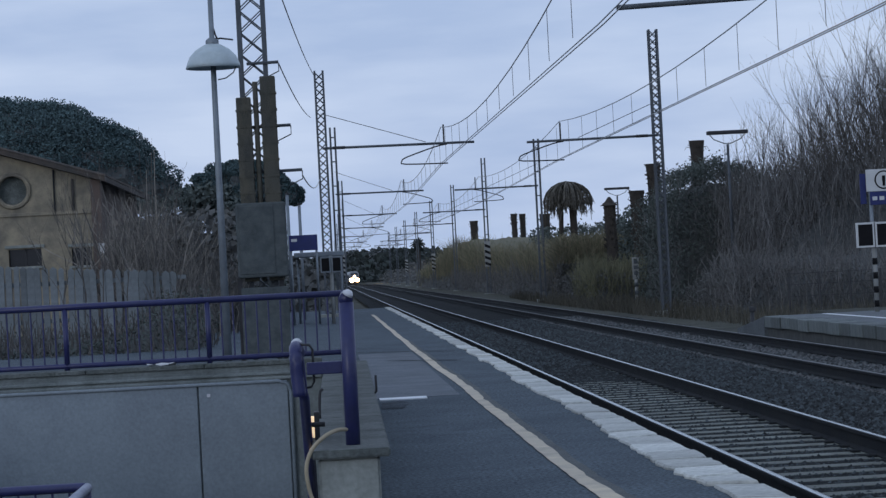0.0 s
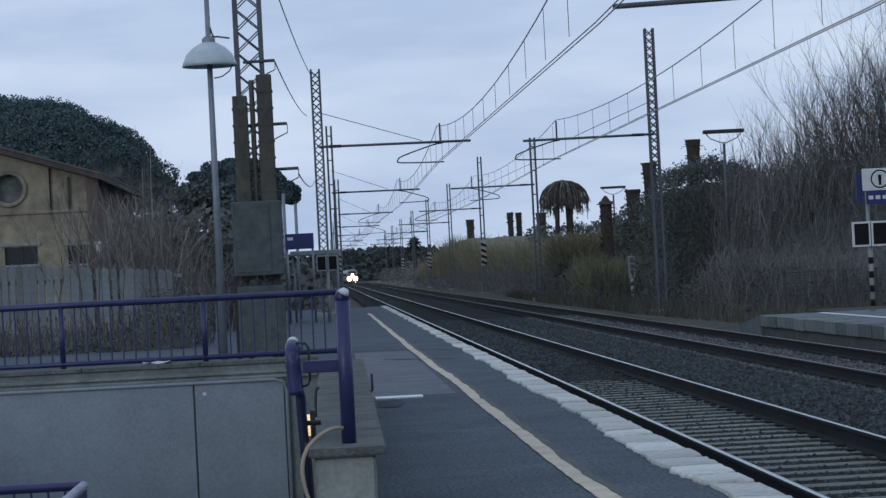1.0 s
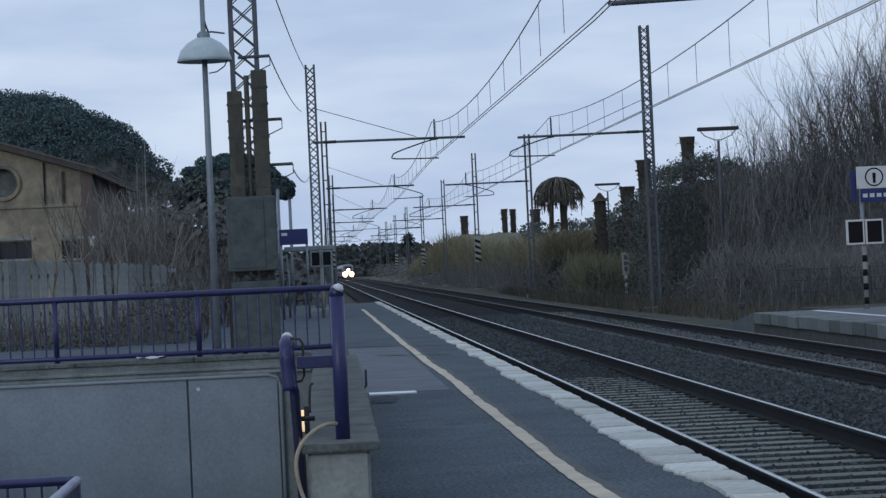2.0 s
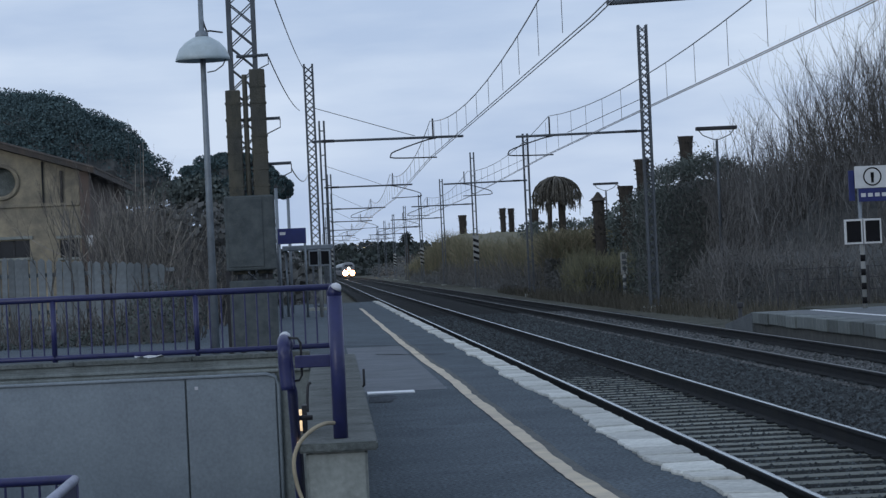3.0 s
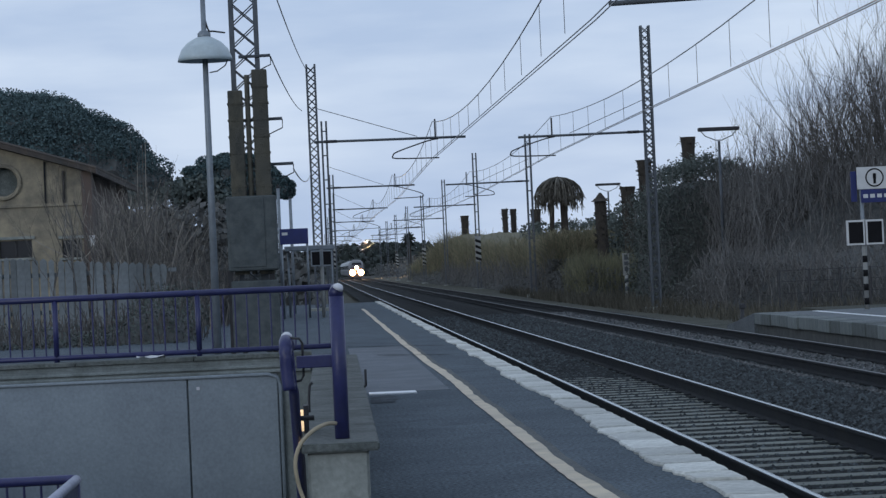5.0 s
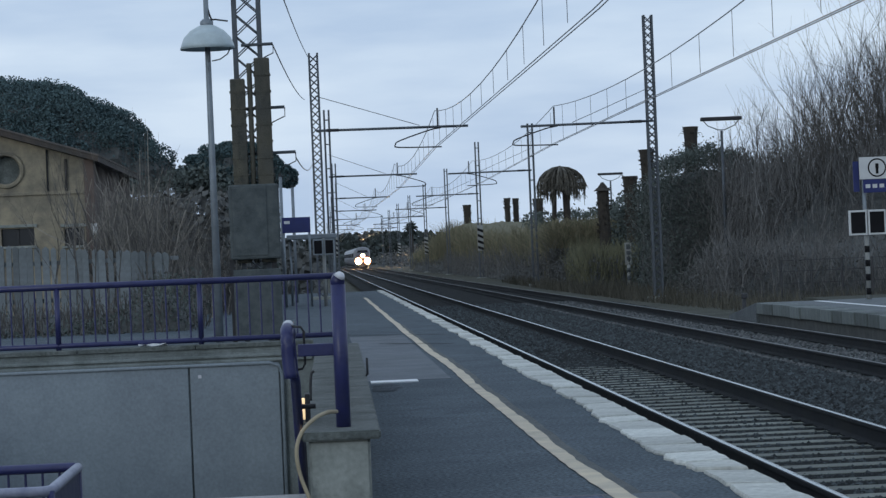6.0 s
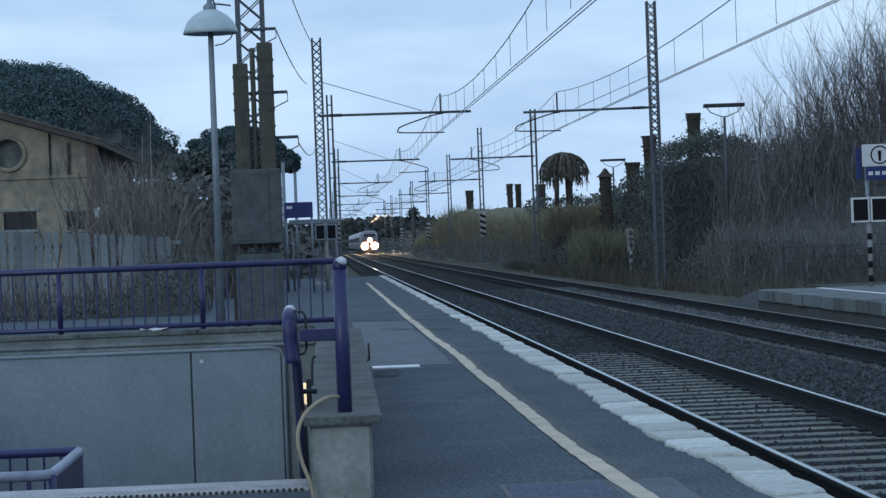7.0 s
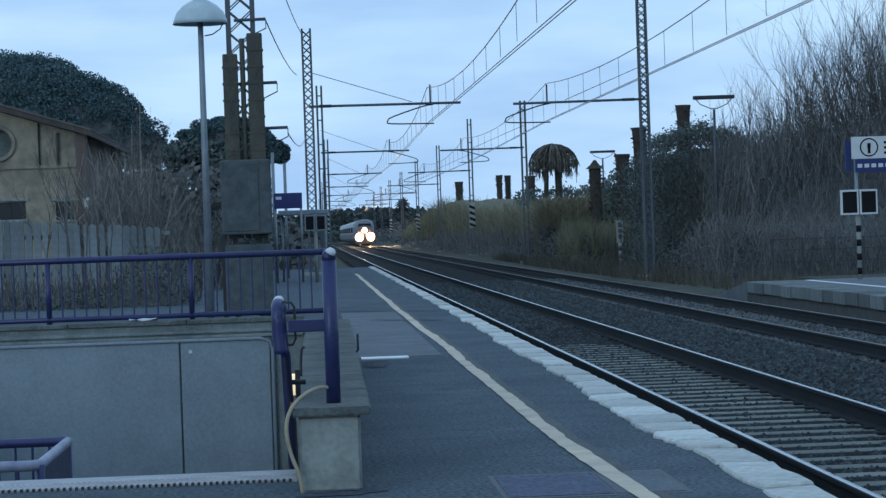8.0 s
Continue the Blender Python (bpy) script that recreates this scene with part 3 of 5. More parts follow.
def stairwell():
    wall = thing("stairwell", "plastered stairwell of the underpass with grey wall panels", "stairwell", kind="structure")
    bm = bmesh.new()
    box(bm, SX0 - 0.3, SX0 + 0.004, SY0 - 0.1, SY1 - 0.01, -3.0, -0.005)
    box(bm, SX0, SX1 - 0.006, SY1 - 0.003, SY1 + 0.3, -3.0, 0.4)
    part("back_wall", bm, BAND_PLASTER, wall)
    bm = boxed(SX1 - 0.005, SX1 + 0.05, SY0 - 0.005, SY1 - 0.004, -3.0, -0.01)
    part("side_wall", bm, PLASTER, wall)
    bm = boxed(SX0, SX1, SY0 - 0.1, SY1, -3.1, -2.6)
    part("lower_floor", bm, CONCRETE_PATCH, wall)
    for i in range(13):
        bm = boxed(SX0, SX1, SY0 + 0.3 * i, SY0 + 0.3 * i + 0.32, -2.6, -0.17 * (i + 1), 0.012)
        part("step", bm, CONCRETE_PATCH, wall)
    # grey panels on the far wall
    edges = [-4.58, -1.38, -0.46]
    for a, b in zip(edges, edges[1:]):
        bm = boxed(a + 0.008, b - 0.008, SY1 - 0.035, SY1 - 0.004, -2.4, 0.285, 0.008)
        part("wall_panel", bm, PANEL, wall, "smooth grey panel")
    for z, d in ((0.296, 0.05), (0.345, 0.03)):
        bm = boxed(SX0, SX1 - 0.02, SY1 - d, SY1 - 0.004, z, z + 0.03, 0.008)
        part("moulding", bm, BAND_PLASTER, wall)
    bm = tubed([(-0.44, SY1 - 0.04, -2.4), (-0.44, SY1 - 0.04, 0.17), (-0.47, SY1 - 0.04, 0.25), (-0.56, SY1 - 0.04, 0.28), (-4.5, SY1 - 0.04, 0.28)], 0.02)
    part("panel_frame", bm, PANEL, wall, smooth=True)
    part("cover_cap", boxed(-1.29, -1.256, SY1 - 0.042, SY1 - 0.036, 0.15, 0.184, 0.002), PALE_CAPS, wall, "small pale cover cap")
    # studded edge of the top step
    edge = thing("stair_nosing", "worn studded edge strip at the head of the stairs", "stair edge", at=(0, 0, 0))
    part("strip", boxed(SX0, SX1 - 0.02, 13.22, SY0 + 0.02, -0.02, 0.014, 0.006), STUD_METAL, edge)
    bm = bmesh.new()
    for r in range(4):
        for i in range(138):
            x = SX0 + 0.03 + 0.0322 * i + (0.016 if r % 2 else 0)
            y = 13.27 + r * 0.06
            lo = [bm.verts.new((x + 0.012 * math.cos(k * 1.047), y + 0.012 * math.sin(k * 1.047), 0.014)) for k in range(6)]
            hi = [bm.verts.new((x + 0.008 * math.cos(k * 1.047), y + 0.008 * math.sin(k * 1.047), 0.02)) for k in range(6)]
            bm.faces.new(hi)
            for k in range(6):
                bm.faces.new((lo[k], lo[(k + 1) % 6], hi[(k + 1) % 6], hi[k]))
    tagged(part("studs", bm, STUD_METAL, edge), kind="stuff")
    bm = bmesh.new()
    for i in range(138):
        x = SX0 + 0.02 + 0.0322 * i
        box(bm, x, x + 0.015, 13.21, 13.235, -0.004, 0.0165)
    tagged(part("perforation", bm, DARK_METAL, edge), kind="stuff")


def wall_x(y):
    return -0.10 + 0.004 * (y - 12.6), 0.212 + 0.0069 * (y - 12.6)


def side_parapet():
    p = thing("side_parapet", "low plastered parapet with weathered stone coping beside the stairs", "parapet wall")
    y0, y1 = 12.62, 25.7
    bm = bmesh.new()
    a0, a1 = wall_x(y0)
    b0, b1 = wall_x(y1)
    vs = [bm.verts.new(v) for v in ((a0, y0, 0), (a1, y0, 0), (b1, y1, 0), (b0, y1, 0), (a0, y0, 0.385), (a1, y0, 0.385), (b1, y1, 0.385), (b0, y1, 0.385))]
    for q in ((0, 3, 2, 1), (4, 5, 6, 7), (0, 1, 5, 4), (1, 2, 6, 5), (2, 3, 7, 6), (3, 0, 4, 7)):
        bm.faces.new([vs[i] for i in q])
    bmesh.ops.bevel(bm, geom=list(bm.edges), offset=0.012, segments=2, affect="EDGES")
    part("wall", bm, PLASTER, p)
    n = 9
    for i in range(n):
        u0 = y0 - 0.04 + (y1 - y0 + 0.08) * i / n
        u1 = y0 - 0.04 + (y1 - y0 + 0.08) * (i + 1) / n - 0.008
        bm = bmesh.new()
        (c0, c1), (d0, d1) = wall_x(u0), wall_x(u1)
        vs = [bm.verts.new((x, y, z)) for z in (0.385, 0.43) for x, y in ((c0 - 0.035, u0), (c1 + 0.055, u0), (d1 + 0.055, u1), (d0 - 0.035, u1))]
        for q in ((0, 3, 2, 1), (4, 5, 6, 7), (0, 1, 5, 4), (1, 2, 6, 5), (2, 3, 7, 6), (3, 0, 4, 7)):
            bm.faces.new([vs[k] for k in q])
        bmesh.ops.bevel(bm, geom=list(bm.edges), offset=0.008, segments=2, affect="EDGES")
        part("coping_slab", bm, COPING, p)
    q = thing("end_parapet", "low plastered parapet with stone coping across the stairwell", "parapet wall")
    part("wall", boxed(SX0 - 0.3, SX1 - 0.002, SY1 + 0.002, SY1 + 0.3, 0.402, 0.445), BAND_PLASTER, q)
    for i in range(4):
        w = (SX1 - SX0 + 0.3) / 4
        part("coping_slab", boxed(SX0 - 0.3 + w * i, SX0 - 0.3 + w * (i + 1) - 0.008, SY1 - 0.03, SY1 + 0.34, 0.445, 0.49, 0.008), COPING, q)


def railings():
    # across the far end of the stairwell
    r = thing("end_railing", "blue-violet tubular steel railing with thin bars on the end parapet", "railing", "stairwell railings")
    y = SY1 + 0.13
    part("top_rail", tubed([(SX0 - 0.2, y, 1.135), (0.16, y, 1.135)], 0.034, 12), BLUE_PAINT, r, smooth=True)
    part("bottom_rail", tubed([(SX0 - 0.2, y, 0.535), (0.16, y, 0.535)], 0.028, 12), BLUE_PAINT, r, smooth=True)
    for x in (-4.15, -2.70, -1.25, 0.16):
        part("post", tubed([(x, y, 0.49), (x, y, 1.12)], 0.028, 12), BLUE_PAINT, r, smooth=True)
    x = -4.5
    bar = tubed([(0, 0, 0.54), (0, 0, 1.12)], 0.0095, 6)
    me = bpy.data.meshes.new("bar")
    bar.to_mesh(me)
    bar.free()
    me.materials.append(BLUE_PAINT)
    while x < 0.13:
        if min(abs(x - v) for v in (-4.15, -2.70, -1.25, 0.16)) > 0.05:
            share("bar", me, r, pose(x, y, 0))
        x += 0.121
    # along the side parapet, seen end on
    s = thing("side_railing", "blue-violet tubular steel railing along the side parapet", "railing", "stairwell railings")
    ys = (12.92, 16.0, 19.2, 22.4, 25.2)

    def mid(v):
        return 0.083 + 0.0062 * (v - 12.92)
    for v in ys:
        part("post", tubed([(mid(v), v, 0.432), (mid(v), v, 1.17)], 0.038, 14), BLUE_PAINT, s, smooth=True)
    part("top_rail", tubed([(mid(12.9), 12.9, 1.185), (mid(12.95), 12.95, 1.192), (mid(25.2), 25.2, 1.135)], 0.036, 14), BLUE_PAINT, s, smooth=True)
    # Highlight on the post's top, painted as a pale cap.
    part("highlight_cap", lathe([(0.001, 0.03), (0.016, 0.027), (0.026, 0.014), (0.029, 0.0)], 14), PALE_CAPS, s, "highlight painted as a pale cap on the rail end", smooth=True).matrix_basis = pose(mid(12.9) + 0.008, 12.9, 1.207, 14, 30, 0)
    part("bottom_rail", tubed([(mid(12.93), 12.93, 0.56), (mid(25.2), 25.2, 0.54)], 0.026, 10), BLUE_PAINT, s, smooth=True)
    v = 13.0
    while v < 25:
        share("bar", me, s, pose(mid(v), v, 0))
        v += 0.142
    # handrail going down the stairs by the side wall
    h = thing("stair_handrail", "blue-violet stair handrail running down beside the side wall", "handrail", "stairwell railings")
    x = -0.17
    part("rail", tubed(eased([(x - 0.01, 13.3, 0.91), (x - 0.02, 13.12, 0.945), (x - 0.022, 13.03, 0.93), (x - 0.022, 13.0, 0.88), (x - 0.02, 13.0, 0.8), (x - 0.012, 13.0, 0.69)]), 0.035, 12), BLUE_PAINT, h, smooth=True)
    part("lower_rail", tubed([(x, 13.02, 0.73), (x + 0.01, 13.1, 0.68), (x + 0.02, 14.3, -0.12), (x + 0.02, 17.6, -2.3)], 0.027, 10), BLUE_PAINT, h, smooth=True)
    part("upper_rail", tubed([(x - 0.01, 13.3, 0.93), (x + 0.02, 14.4, 0.22), (x + 0.02, 17.6, -1.9)], 0.024, 10), BLUE_PAINT, h, smooth=True)
    # The handrail's bright highlight is a pale cap too.
    part("highlight_cap", lathe([(0.001, 0.022), (0.016, 0.02), (0.028, 0.008), (0.03, 0.0)], 12), PALE_CAPS, h, "highlight painted as a pale cap on the rail end", smooth=True).matrix_basis = pose(x - 0.016, 13.11, 0.968, 16, 0, 0)
    part("bracket", boxed(x + 0.03, 0.06, 13.0, 13.04, 0.8, 0.865, 0.006), BLUE_PAINT, h)
    part("loop", tubed([(x, 13.05, 0.96), (x + 0.05, 13.05, 0.955), (x + 0.065, 13.05, 0.93), (x + 0.065, 13.05, 0.76), (x + 0.05, 13.05, 0.735), (x, 13.05, 0.73)], 0.007, 8), DARK_METAL, h, smooth=True)
    part("wall_bracket", tubed([(x + 0.01, 13.35, 0.52), (-0.06, 13.35, 0.52)], 0.014, 8), DARK_METAL, h, smooth=True)
    # railing of the lower landing
    g = thing("landing_railing", "blue railing corner of the lower stair landing with thin bars", "railing", "stairwell railings")
    cx, yb, yn, z = -1.70, 17.0, 15.2, -0.035
    part("top_rail", tubed([(SX0, yb, z - 0.005), (cx - 0.06, yb, z), (cx, yb - 0.06, z)], 0.034, 12), BLUE_PAINT, g, smooth=True)
    # The near rail's sky reflection is painted as a paler blue.
    part("top_rail", tubed([(cx, yb - 0.062, z), (cx, yn + 0.06, z), (cx - 0.06, yn, z), (SX0, yn, z)], 0.034, 12), SKYLIT_BLUE, g, "rail painted paler for the sky reflected on it", smooth=True)
    part("corner_panel", boxed(cx - 0.012, cx + 0.012, yn + 0.1, yb - 0.02, z - 0.75, z - 0.03), BLUE_PAINT, g)
    for px, py in ((cx, yb - 0.05), (cx, yn + 0.05), (-3.2, yb), (-3.2, yn)):
        part("post", tubed([(px, py, -2.6), (px, py, z)], 0.026, 10), BLUE_PAINT, g, smooth=True)
    bar = tubed([(0, 0, -0.7), (0, 0, 0)], 0.01, 6)
    mb = bpy.data.meshes.new("bar")
    bar.to_mesh(mb)
    bar.free()
    mb.materials.append(BLUE_PAINT)
    xx = cx - 0.13
    while xx > SX0:
        share("bar", mb, g, pose(xx, yb, z))
        share("bar", mb, g, pose(xx, yn, z))
        xx -= 0.115


def parapet_fittings():
    c = thing("hanging_cable", "tan sheathed cable looping from the railing post down the parapet", "cable")
    part("sheath", tubed(eased([(0.05, 12.86, 0.515), (-0.0, 12.75, 0.52), (-0.07, 12.62, 0.495), (-0.135, 12.58, 0.43), (-0.162, 12.57, 0.34), (-0.148, 12.57, 0.22), (-0.108, 12.57, 0.10), (-0.09, 12.57, 0.0)]), 0.0105, 10), CABLE_TAN, c, smooth=True)
    l = thing("bulkhead_lamp", "small lit bulkhead lamp on the stair side of the parapet", "lamp")
    for z0, z1 in ((0.44, 0.555), (0.36, 0.415)):
        part("diffuser", boxed(-0.152, -0.11, 13.5, 13.56, z0, z1, 0.01), BULKHEAD, l, "warm glowing diffuser")
    part("backplate", boxed(-0.118, -0.09, 13.47, 13.6, 0.33, 0.58, 0.004), DARK_METAL, l)
    hb = thing("rail_hook", "bent dark steel hook on the stair side of the parapet", "hook")
    part("bar", tubed(eased([(-0.098, 15.5, 0.428), (-0.096, 15.5, 0.52), (-0.088, 15.5, 0.595), (-0.07, 15.5, 0.612)], 4), 0.009, 8), DARK_METAL, hb, smooth=True)
    sc = thing("paper_scrap", "crumpled white paper lying on the end parapet coping", "litter")
    bm = bmesh.new()
    rs = random.Random(9)
    cr = [[bm.verts.new((-1.88 + 0.07 * i + rs.uniform(-0.015, 0.015), SY1 + 0.0 + 0.06 * j, 0.492 + rs.uniform(0.0, 0.035))) for j in range(4)] for i in range(5)]
    for i in range(4):
        for j in range(3):
            bm.faces.new((cr[i][j], cr[i + 1][j], cr[i + 1][j + 1], cr[i][j + 1]))
    part("sheet", bm, SIGN_WHITE, sc)
    k = thing("wall_hook", "short bent steel hook on the side parapet", "hook")
    part("bar", tubed([(wall_x(18.5)[1] + 0.03, 18.5, 0.41), (wall_x(18.5)[1] + 0.06, 18.5, 0.44), (wall_x(18.5)[1] + 0.06, 18.5, 0.56)], 0.01, 6), DARK_METAL, k, smooth=True)


def foot_dirt():
    """Dark moss and dirt that has gathered along the parapet's foot and by the white threshold."""
    rng = random.Random(14)
    for cx, cy, rx, ry, label in ((0.1, 12.52, 0.24, 0.16, "dark moss and dirt at the foot of the parapet"), (0.6, 24.75, 0.17, 0.8, "dark damp stain on the asphalt by the threshold")):
        bm = bmesh.new()
        ring = []
        for k in range(48):
            a = 6.2832 * k / 48
            f = 0.9 + 0.14 * math.sin(2 * a + cy) + 0.09 * math.sin(5 * a + 1) + rng.uniform(-0.04, 0.04)
            ring.append(bm.verts.new((cx + rx * f * math.cos(a), cy + ry * f * math.sin(a), 0.0045)))
        bm.faces.new(ring)
        tagged(link("dirt_patch", bm, DAMP), label, "dirt", "dirt patches", kind="structure")


def hatch():
    h = thing("inspection_hatch", "chequered steel inspection cover set in the platform", "hatch")
    part("frame", boxed(0.88, 1.80, 11.92, 13.1, -0.03, 0.0015), DARK_METAL, h)
    part("cover", boxed(0.91, 1.42, 11.99, 13.02, -0.02, 0.0045), HATCH, h)
    part("cover", boxed(1.435, 1.775, 11.99, 13.02, -0.02, 0.0045), REPAIR, h)

# ---- masts, wires, lamps and signs ----


def lattice(bm, x0, x1, y0, y1, z0, z1, step, leg=0.03, brace=0.012):
    for x in (x0, x1):
        for y in (y0, y1):
            box(bm, x - leg, x + leg, y - leg, y + leg, z0, z1)
    z = z0
    k = 0
    while z + step <= z1 + 1e-6:
        for y in (y0, y1):
            tube(bm, [(x0, y, z), (x1, y, z + step)], brace, 4, False)
            tube(bm, [(x1, y, z), (x0, y, z + step)], brace, 4, False)
        for x in (x0, x1):
            tube(bm, [(x, y0, z), (x, y1, z + step)], brace, 4, False)
        z += step
        k += 1


def hazard(parent, x, y, z0, z1, w, d):
    """Slanting black and white bands on a sleeve round a mast's foot."""
    part("sleeve", boxed(x - w, x + w, y - d, y + d, z0, z1), HAZ_WHITE, parent, "white sleeve with black slanting bands")
    z = z0
    while z < z1 - 0.25:
        bm = bmesh.new()
        f = y - d - 0.004
        bm.faces.new([bm.verts.new(v) for v in ((x - w, f, z + 0.16), (x + w, f, z), (x + w, f, z + 0.2), (x - w, f, z + 0.36))])
        part("black_band", bm, HAZ_BLACK, parent)
        z += 0.42


def mast(x, y, height, side, beam_to, wire_x, heavy, foot, stripes=False, beam_z=5.55, label="", flip=False, arm=True, fall=0.02):
    """A catenary mast with its cantilever. side: the way that the beam points."""
    m = thing("catenary_mast", label or "grey lattice steel catenary mast with a horizontal cantilever arm", "catenary mast", "catenary masts", at=(x, y, 0))
    dz = dip(y)
    w = 0.135 if heavy else 0.12
    bm = bmesh.new()
    if heavy:
        lattice(bm, -w, w, -0.12, 0.12, foot + dz, height + dz, 0.26, 0.034, 0.017)
    else:
        for s in (-w, w):
            box(bm, s - 0.05, s + 0.05, -0.07, 0.07, foot + dz, height + dz)
        z = foot + dz + 0.5
        while z < height + dz:
            box(bm, -w, w, -0.012, 0.012, z, z + 0.06)
            z += 1.25
    part("column", bm, MAST_STEEL, m)
    part("footing", boxed(-0.35, 0.35, -0.35, 0.35, foot + dz - 0.5, foot + dz + 0.1, 0.02), PLASTER, m)
    if stripes:
        hazard(m, 0, 0, 1.5 + dz, 3.3 + dz, 0.2, 0.14)
    z = beam_z + dz
    part("beam", tubed([(0, -0.12, z), (beam_to - x, -0.12, z - fall)], 0.045, 8), MAST_STEEL, m, smooth=True)
    part("insulator", tubed([(side * 0.35, -0.12, z), (side * 0.75, -0.12, z)], 0.055, 8), DARK_METAL, m, smooth=True)
    part("stay", tubed([(0, -0.1, z + 1.15), (wire_x - x - side * 0.6, -0.12, z + 0.05)], 0.012, 5), WIRE, m)
    bx = wire_x - x
    part("messenger_clamp", tubed([(bx, -0.12, z), (bx, -0.12, z + 0.6)], 0.03, 6), DARK_METAL, m)
    if not arm:
        return m
    q = -1 if flip else 1
    part("registration_arm", tubed(eased([(bx + q * 0.1, -0.12, z - 0.05), (bx - q * 0.3, -0.12, z - 0.12), (bx - q * 1.25, -0.12, z - 0.42), (bx - q * 1.42, -0.12, z - 0.55), (bx - q * 1.3, -0.12, z - 0.65), (bx + q * 0.1, -0.12, z - 0.68)], 3), 0.022, 6), DARK_METAL, m, smooth=True)
    return m


def catenary():
    left = [(0.04, 82, 8.12), (0.62, 128, 9.0), (1.2, 174, 8.0), (1.5, 220, 8.0), (1.55, 266, 8.0), (1.6, 312, 8.0), (1.6, 358, 8.0), (1.6, 404, 8.0), (1.6, 450, 8.0)]
    for i, (x, y, h) in enumerate(left):
        f = 0.0 if y < 98 else -0.8
        mast(x, y, h, 1, 5.05 if i % 2 == 0 else 5.15, 4.05 + (0.1 if i % 2 else 0), i < 1, f, stripes=i in (3,), flip=i % 2 == 1)
    right = [(11.42, 84, 9.15, True), (11.25, 130, 8.0, False), (11.4, 176, 9.2, False), (11.5, 222, 9.0, False), (11.5, 268, 9.0, False), (11.5, 314, 9.0, False), (11.5, 360, 9.0, False), (11.5, 406, 9.0, False), (11.5, 452, 9.0, False)]
    for i, (x, y, h, heavy) in enumerate(right):
        mast(x, y, h, -1, 6.95 if i % 2 == 0 else 6.85, 8.1 - (0.15 if i % 2 else 0), heavy, -0.5, stripes=i in (2, 4, 6), flip=i % 2 == 1)
    m = mast(11.45, 38, 9.0, -1, 4.62, 8.0, True, 0.0, beam_z=5.4, fall=0.2, arm=False, label="grey lattice catenary mast with a long arm over both tracks")
    for name, axis, off, sag in (("catenary_wires", T1, 0.08, 0.72), ("catenary_wires", T2, 0.22, 0.5)):
        c = thing(name, "sagging messenger wire, droppers and contact wires over a track", "overhead line", "overhead lines")
        sup = [-8, 37] + [83 + 46 * k for k in range(10)]
        mess = []
        for a, b in zip(sup, sup[1:]):
            for k in range(12):
                u = k / 12
                y = a + (b - a) * u
                z = 6.13 + dip(y) - 4 * u * (1 - u) * sag
                mess.append((axis + off * (1 if sup.index(a) % 2 else 0.6), y, z))
        part("messenger_wire", tubed([p for p in mess if p[1] > -1], 0.013, 5), WIRE, c)
        for dx in (-0.04, 0.04):
            part("contact_wire", tubed([(axis + off + dx + 0.22 * (1 if j % 2 else -0.4), y, 4.88 + dip(y)) for j, y in enumerate(sup)], 0.011, 5), WIRE, c)
        for a, b in zip(sup[1:8], sup[2:9]):
            for k in range(1, 12):
                u = (k - 0.5) / 11
                y = a + (b - a) * u
                z = 6.13 + dip(y) - 4 * u * (1 - u) * sag
                for dx in (0.0,):
                    part("dropper", tubed([(axis + off, y, 4.88 + dip(y)), (axis + off, y, z)], 0.006, 4), WIRE, c)


def anchor_tower():
    t = thing("anchor_tower", "tall lattice steel tower with brown cable ducts and a grey cabinet", "lattice tower", at=(-1.05, 41, 0))
    bm = bmesh.new()
    lattice(bm, -0.2, 0.2, -0.2, 0.2, 0.0, 11.0, 0.36, 0.036, 0.012)
    part("lattice", bm, MAST_STEEL, t)
    for x0, x1, top in ((-0.3, -0.06, 4.3), (0.1, 0.35, 4.63)):
        bm = boxed(x0, x1, -0.5, -0.26, 1.3, top, 0.02)
        duct = part("cable_duct", bm, CABLE_DUCT, t, "mossy brown cable duct")
        z = 2.72
        k = 0
        while z < top - 0.1:
            part("strap", boxed(x0 - 0.012, x1 + 0.012, -0.508, -0.254, z, z + 0.03), CABLE_DUCT, duct)
            z += 0.27
            k += 1
    part("pipe", tubed([(0.02, -0.4, 1.3), (0.02, -0.4, 4.55)], 0.045, 8), CABLE_DUCT, t, smooth=True)
    for dx in (-0.38, 0.3):
        part("support_leg", boxed(dx - 0.04, dx + 0.04, -0.45, -0.37, 0.0, 1.36), DARK_METAL, t)
    cab = part("cabinet", boxed(-0.39, 0.42, -0.75, -0.3, 1.36, 2.57, 0.03), CABINET, t, "grey-green cable cabinet")
    part("door", boxed(-0.34, 0.22, -0.765, -0.745, 1.42, 2.52, 0.008), CABINET, cab)
    part("shelter", boxed(-0.36, 0.4, -0.7, -0.3, 0.08, 1.2, 0.02), CABINET, t)
    for z, reach in ((4.86, 0.42), (3.82, 0.57), (3.08, 0.72)):
        part("bracket", tubed([(-0.1, -0.25, z), (reach, -0.25, z + 0.01)], 0.026, 6), MAST_STEEL, t)
        part("hanger", tubed([(reach, -0.25, z), (reach, -0.25, z - 0.14), (reach - 0.22, -0.25, z - 0.24)], 0.01, 5), DARK_METAL, t)
    w = thing("feeder_cables", "thin slack feeder cables between tower and mast", "cable")
    for a, b, sag in (((-0.63, 40.75, 4.85), (-0.3, 81.9, 6.6), 0.16), ((-0.52, 40.75, 5.9), (-0.1, 81.9, 7.95), 0.12), ((-0.33, 40.75, 3.0), (-0.1, 81.9, 4.55), 0.25)):
        pts = []
        for k in range(17):
            u = k / 16
            pts.append((a[0] + (b[0] - a[0]) * u, a[1] + (b[1] - a[1]) * u, a[2] + (b[2] - a[2]) * u - sag * 4 * u * (1 - u)))
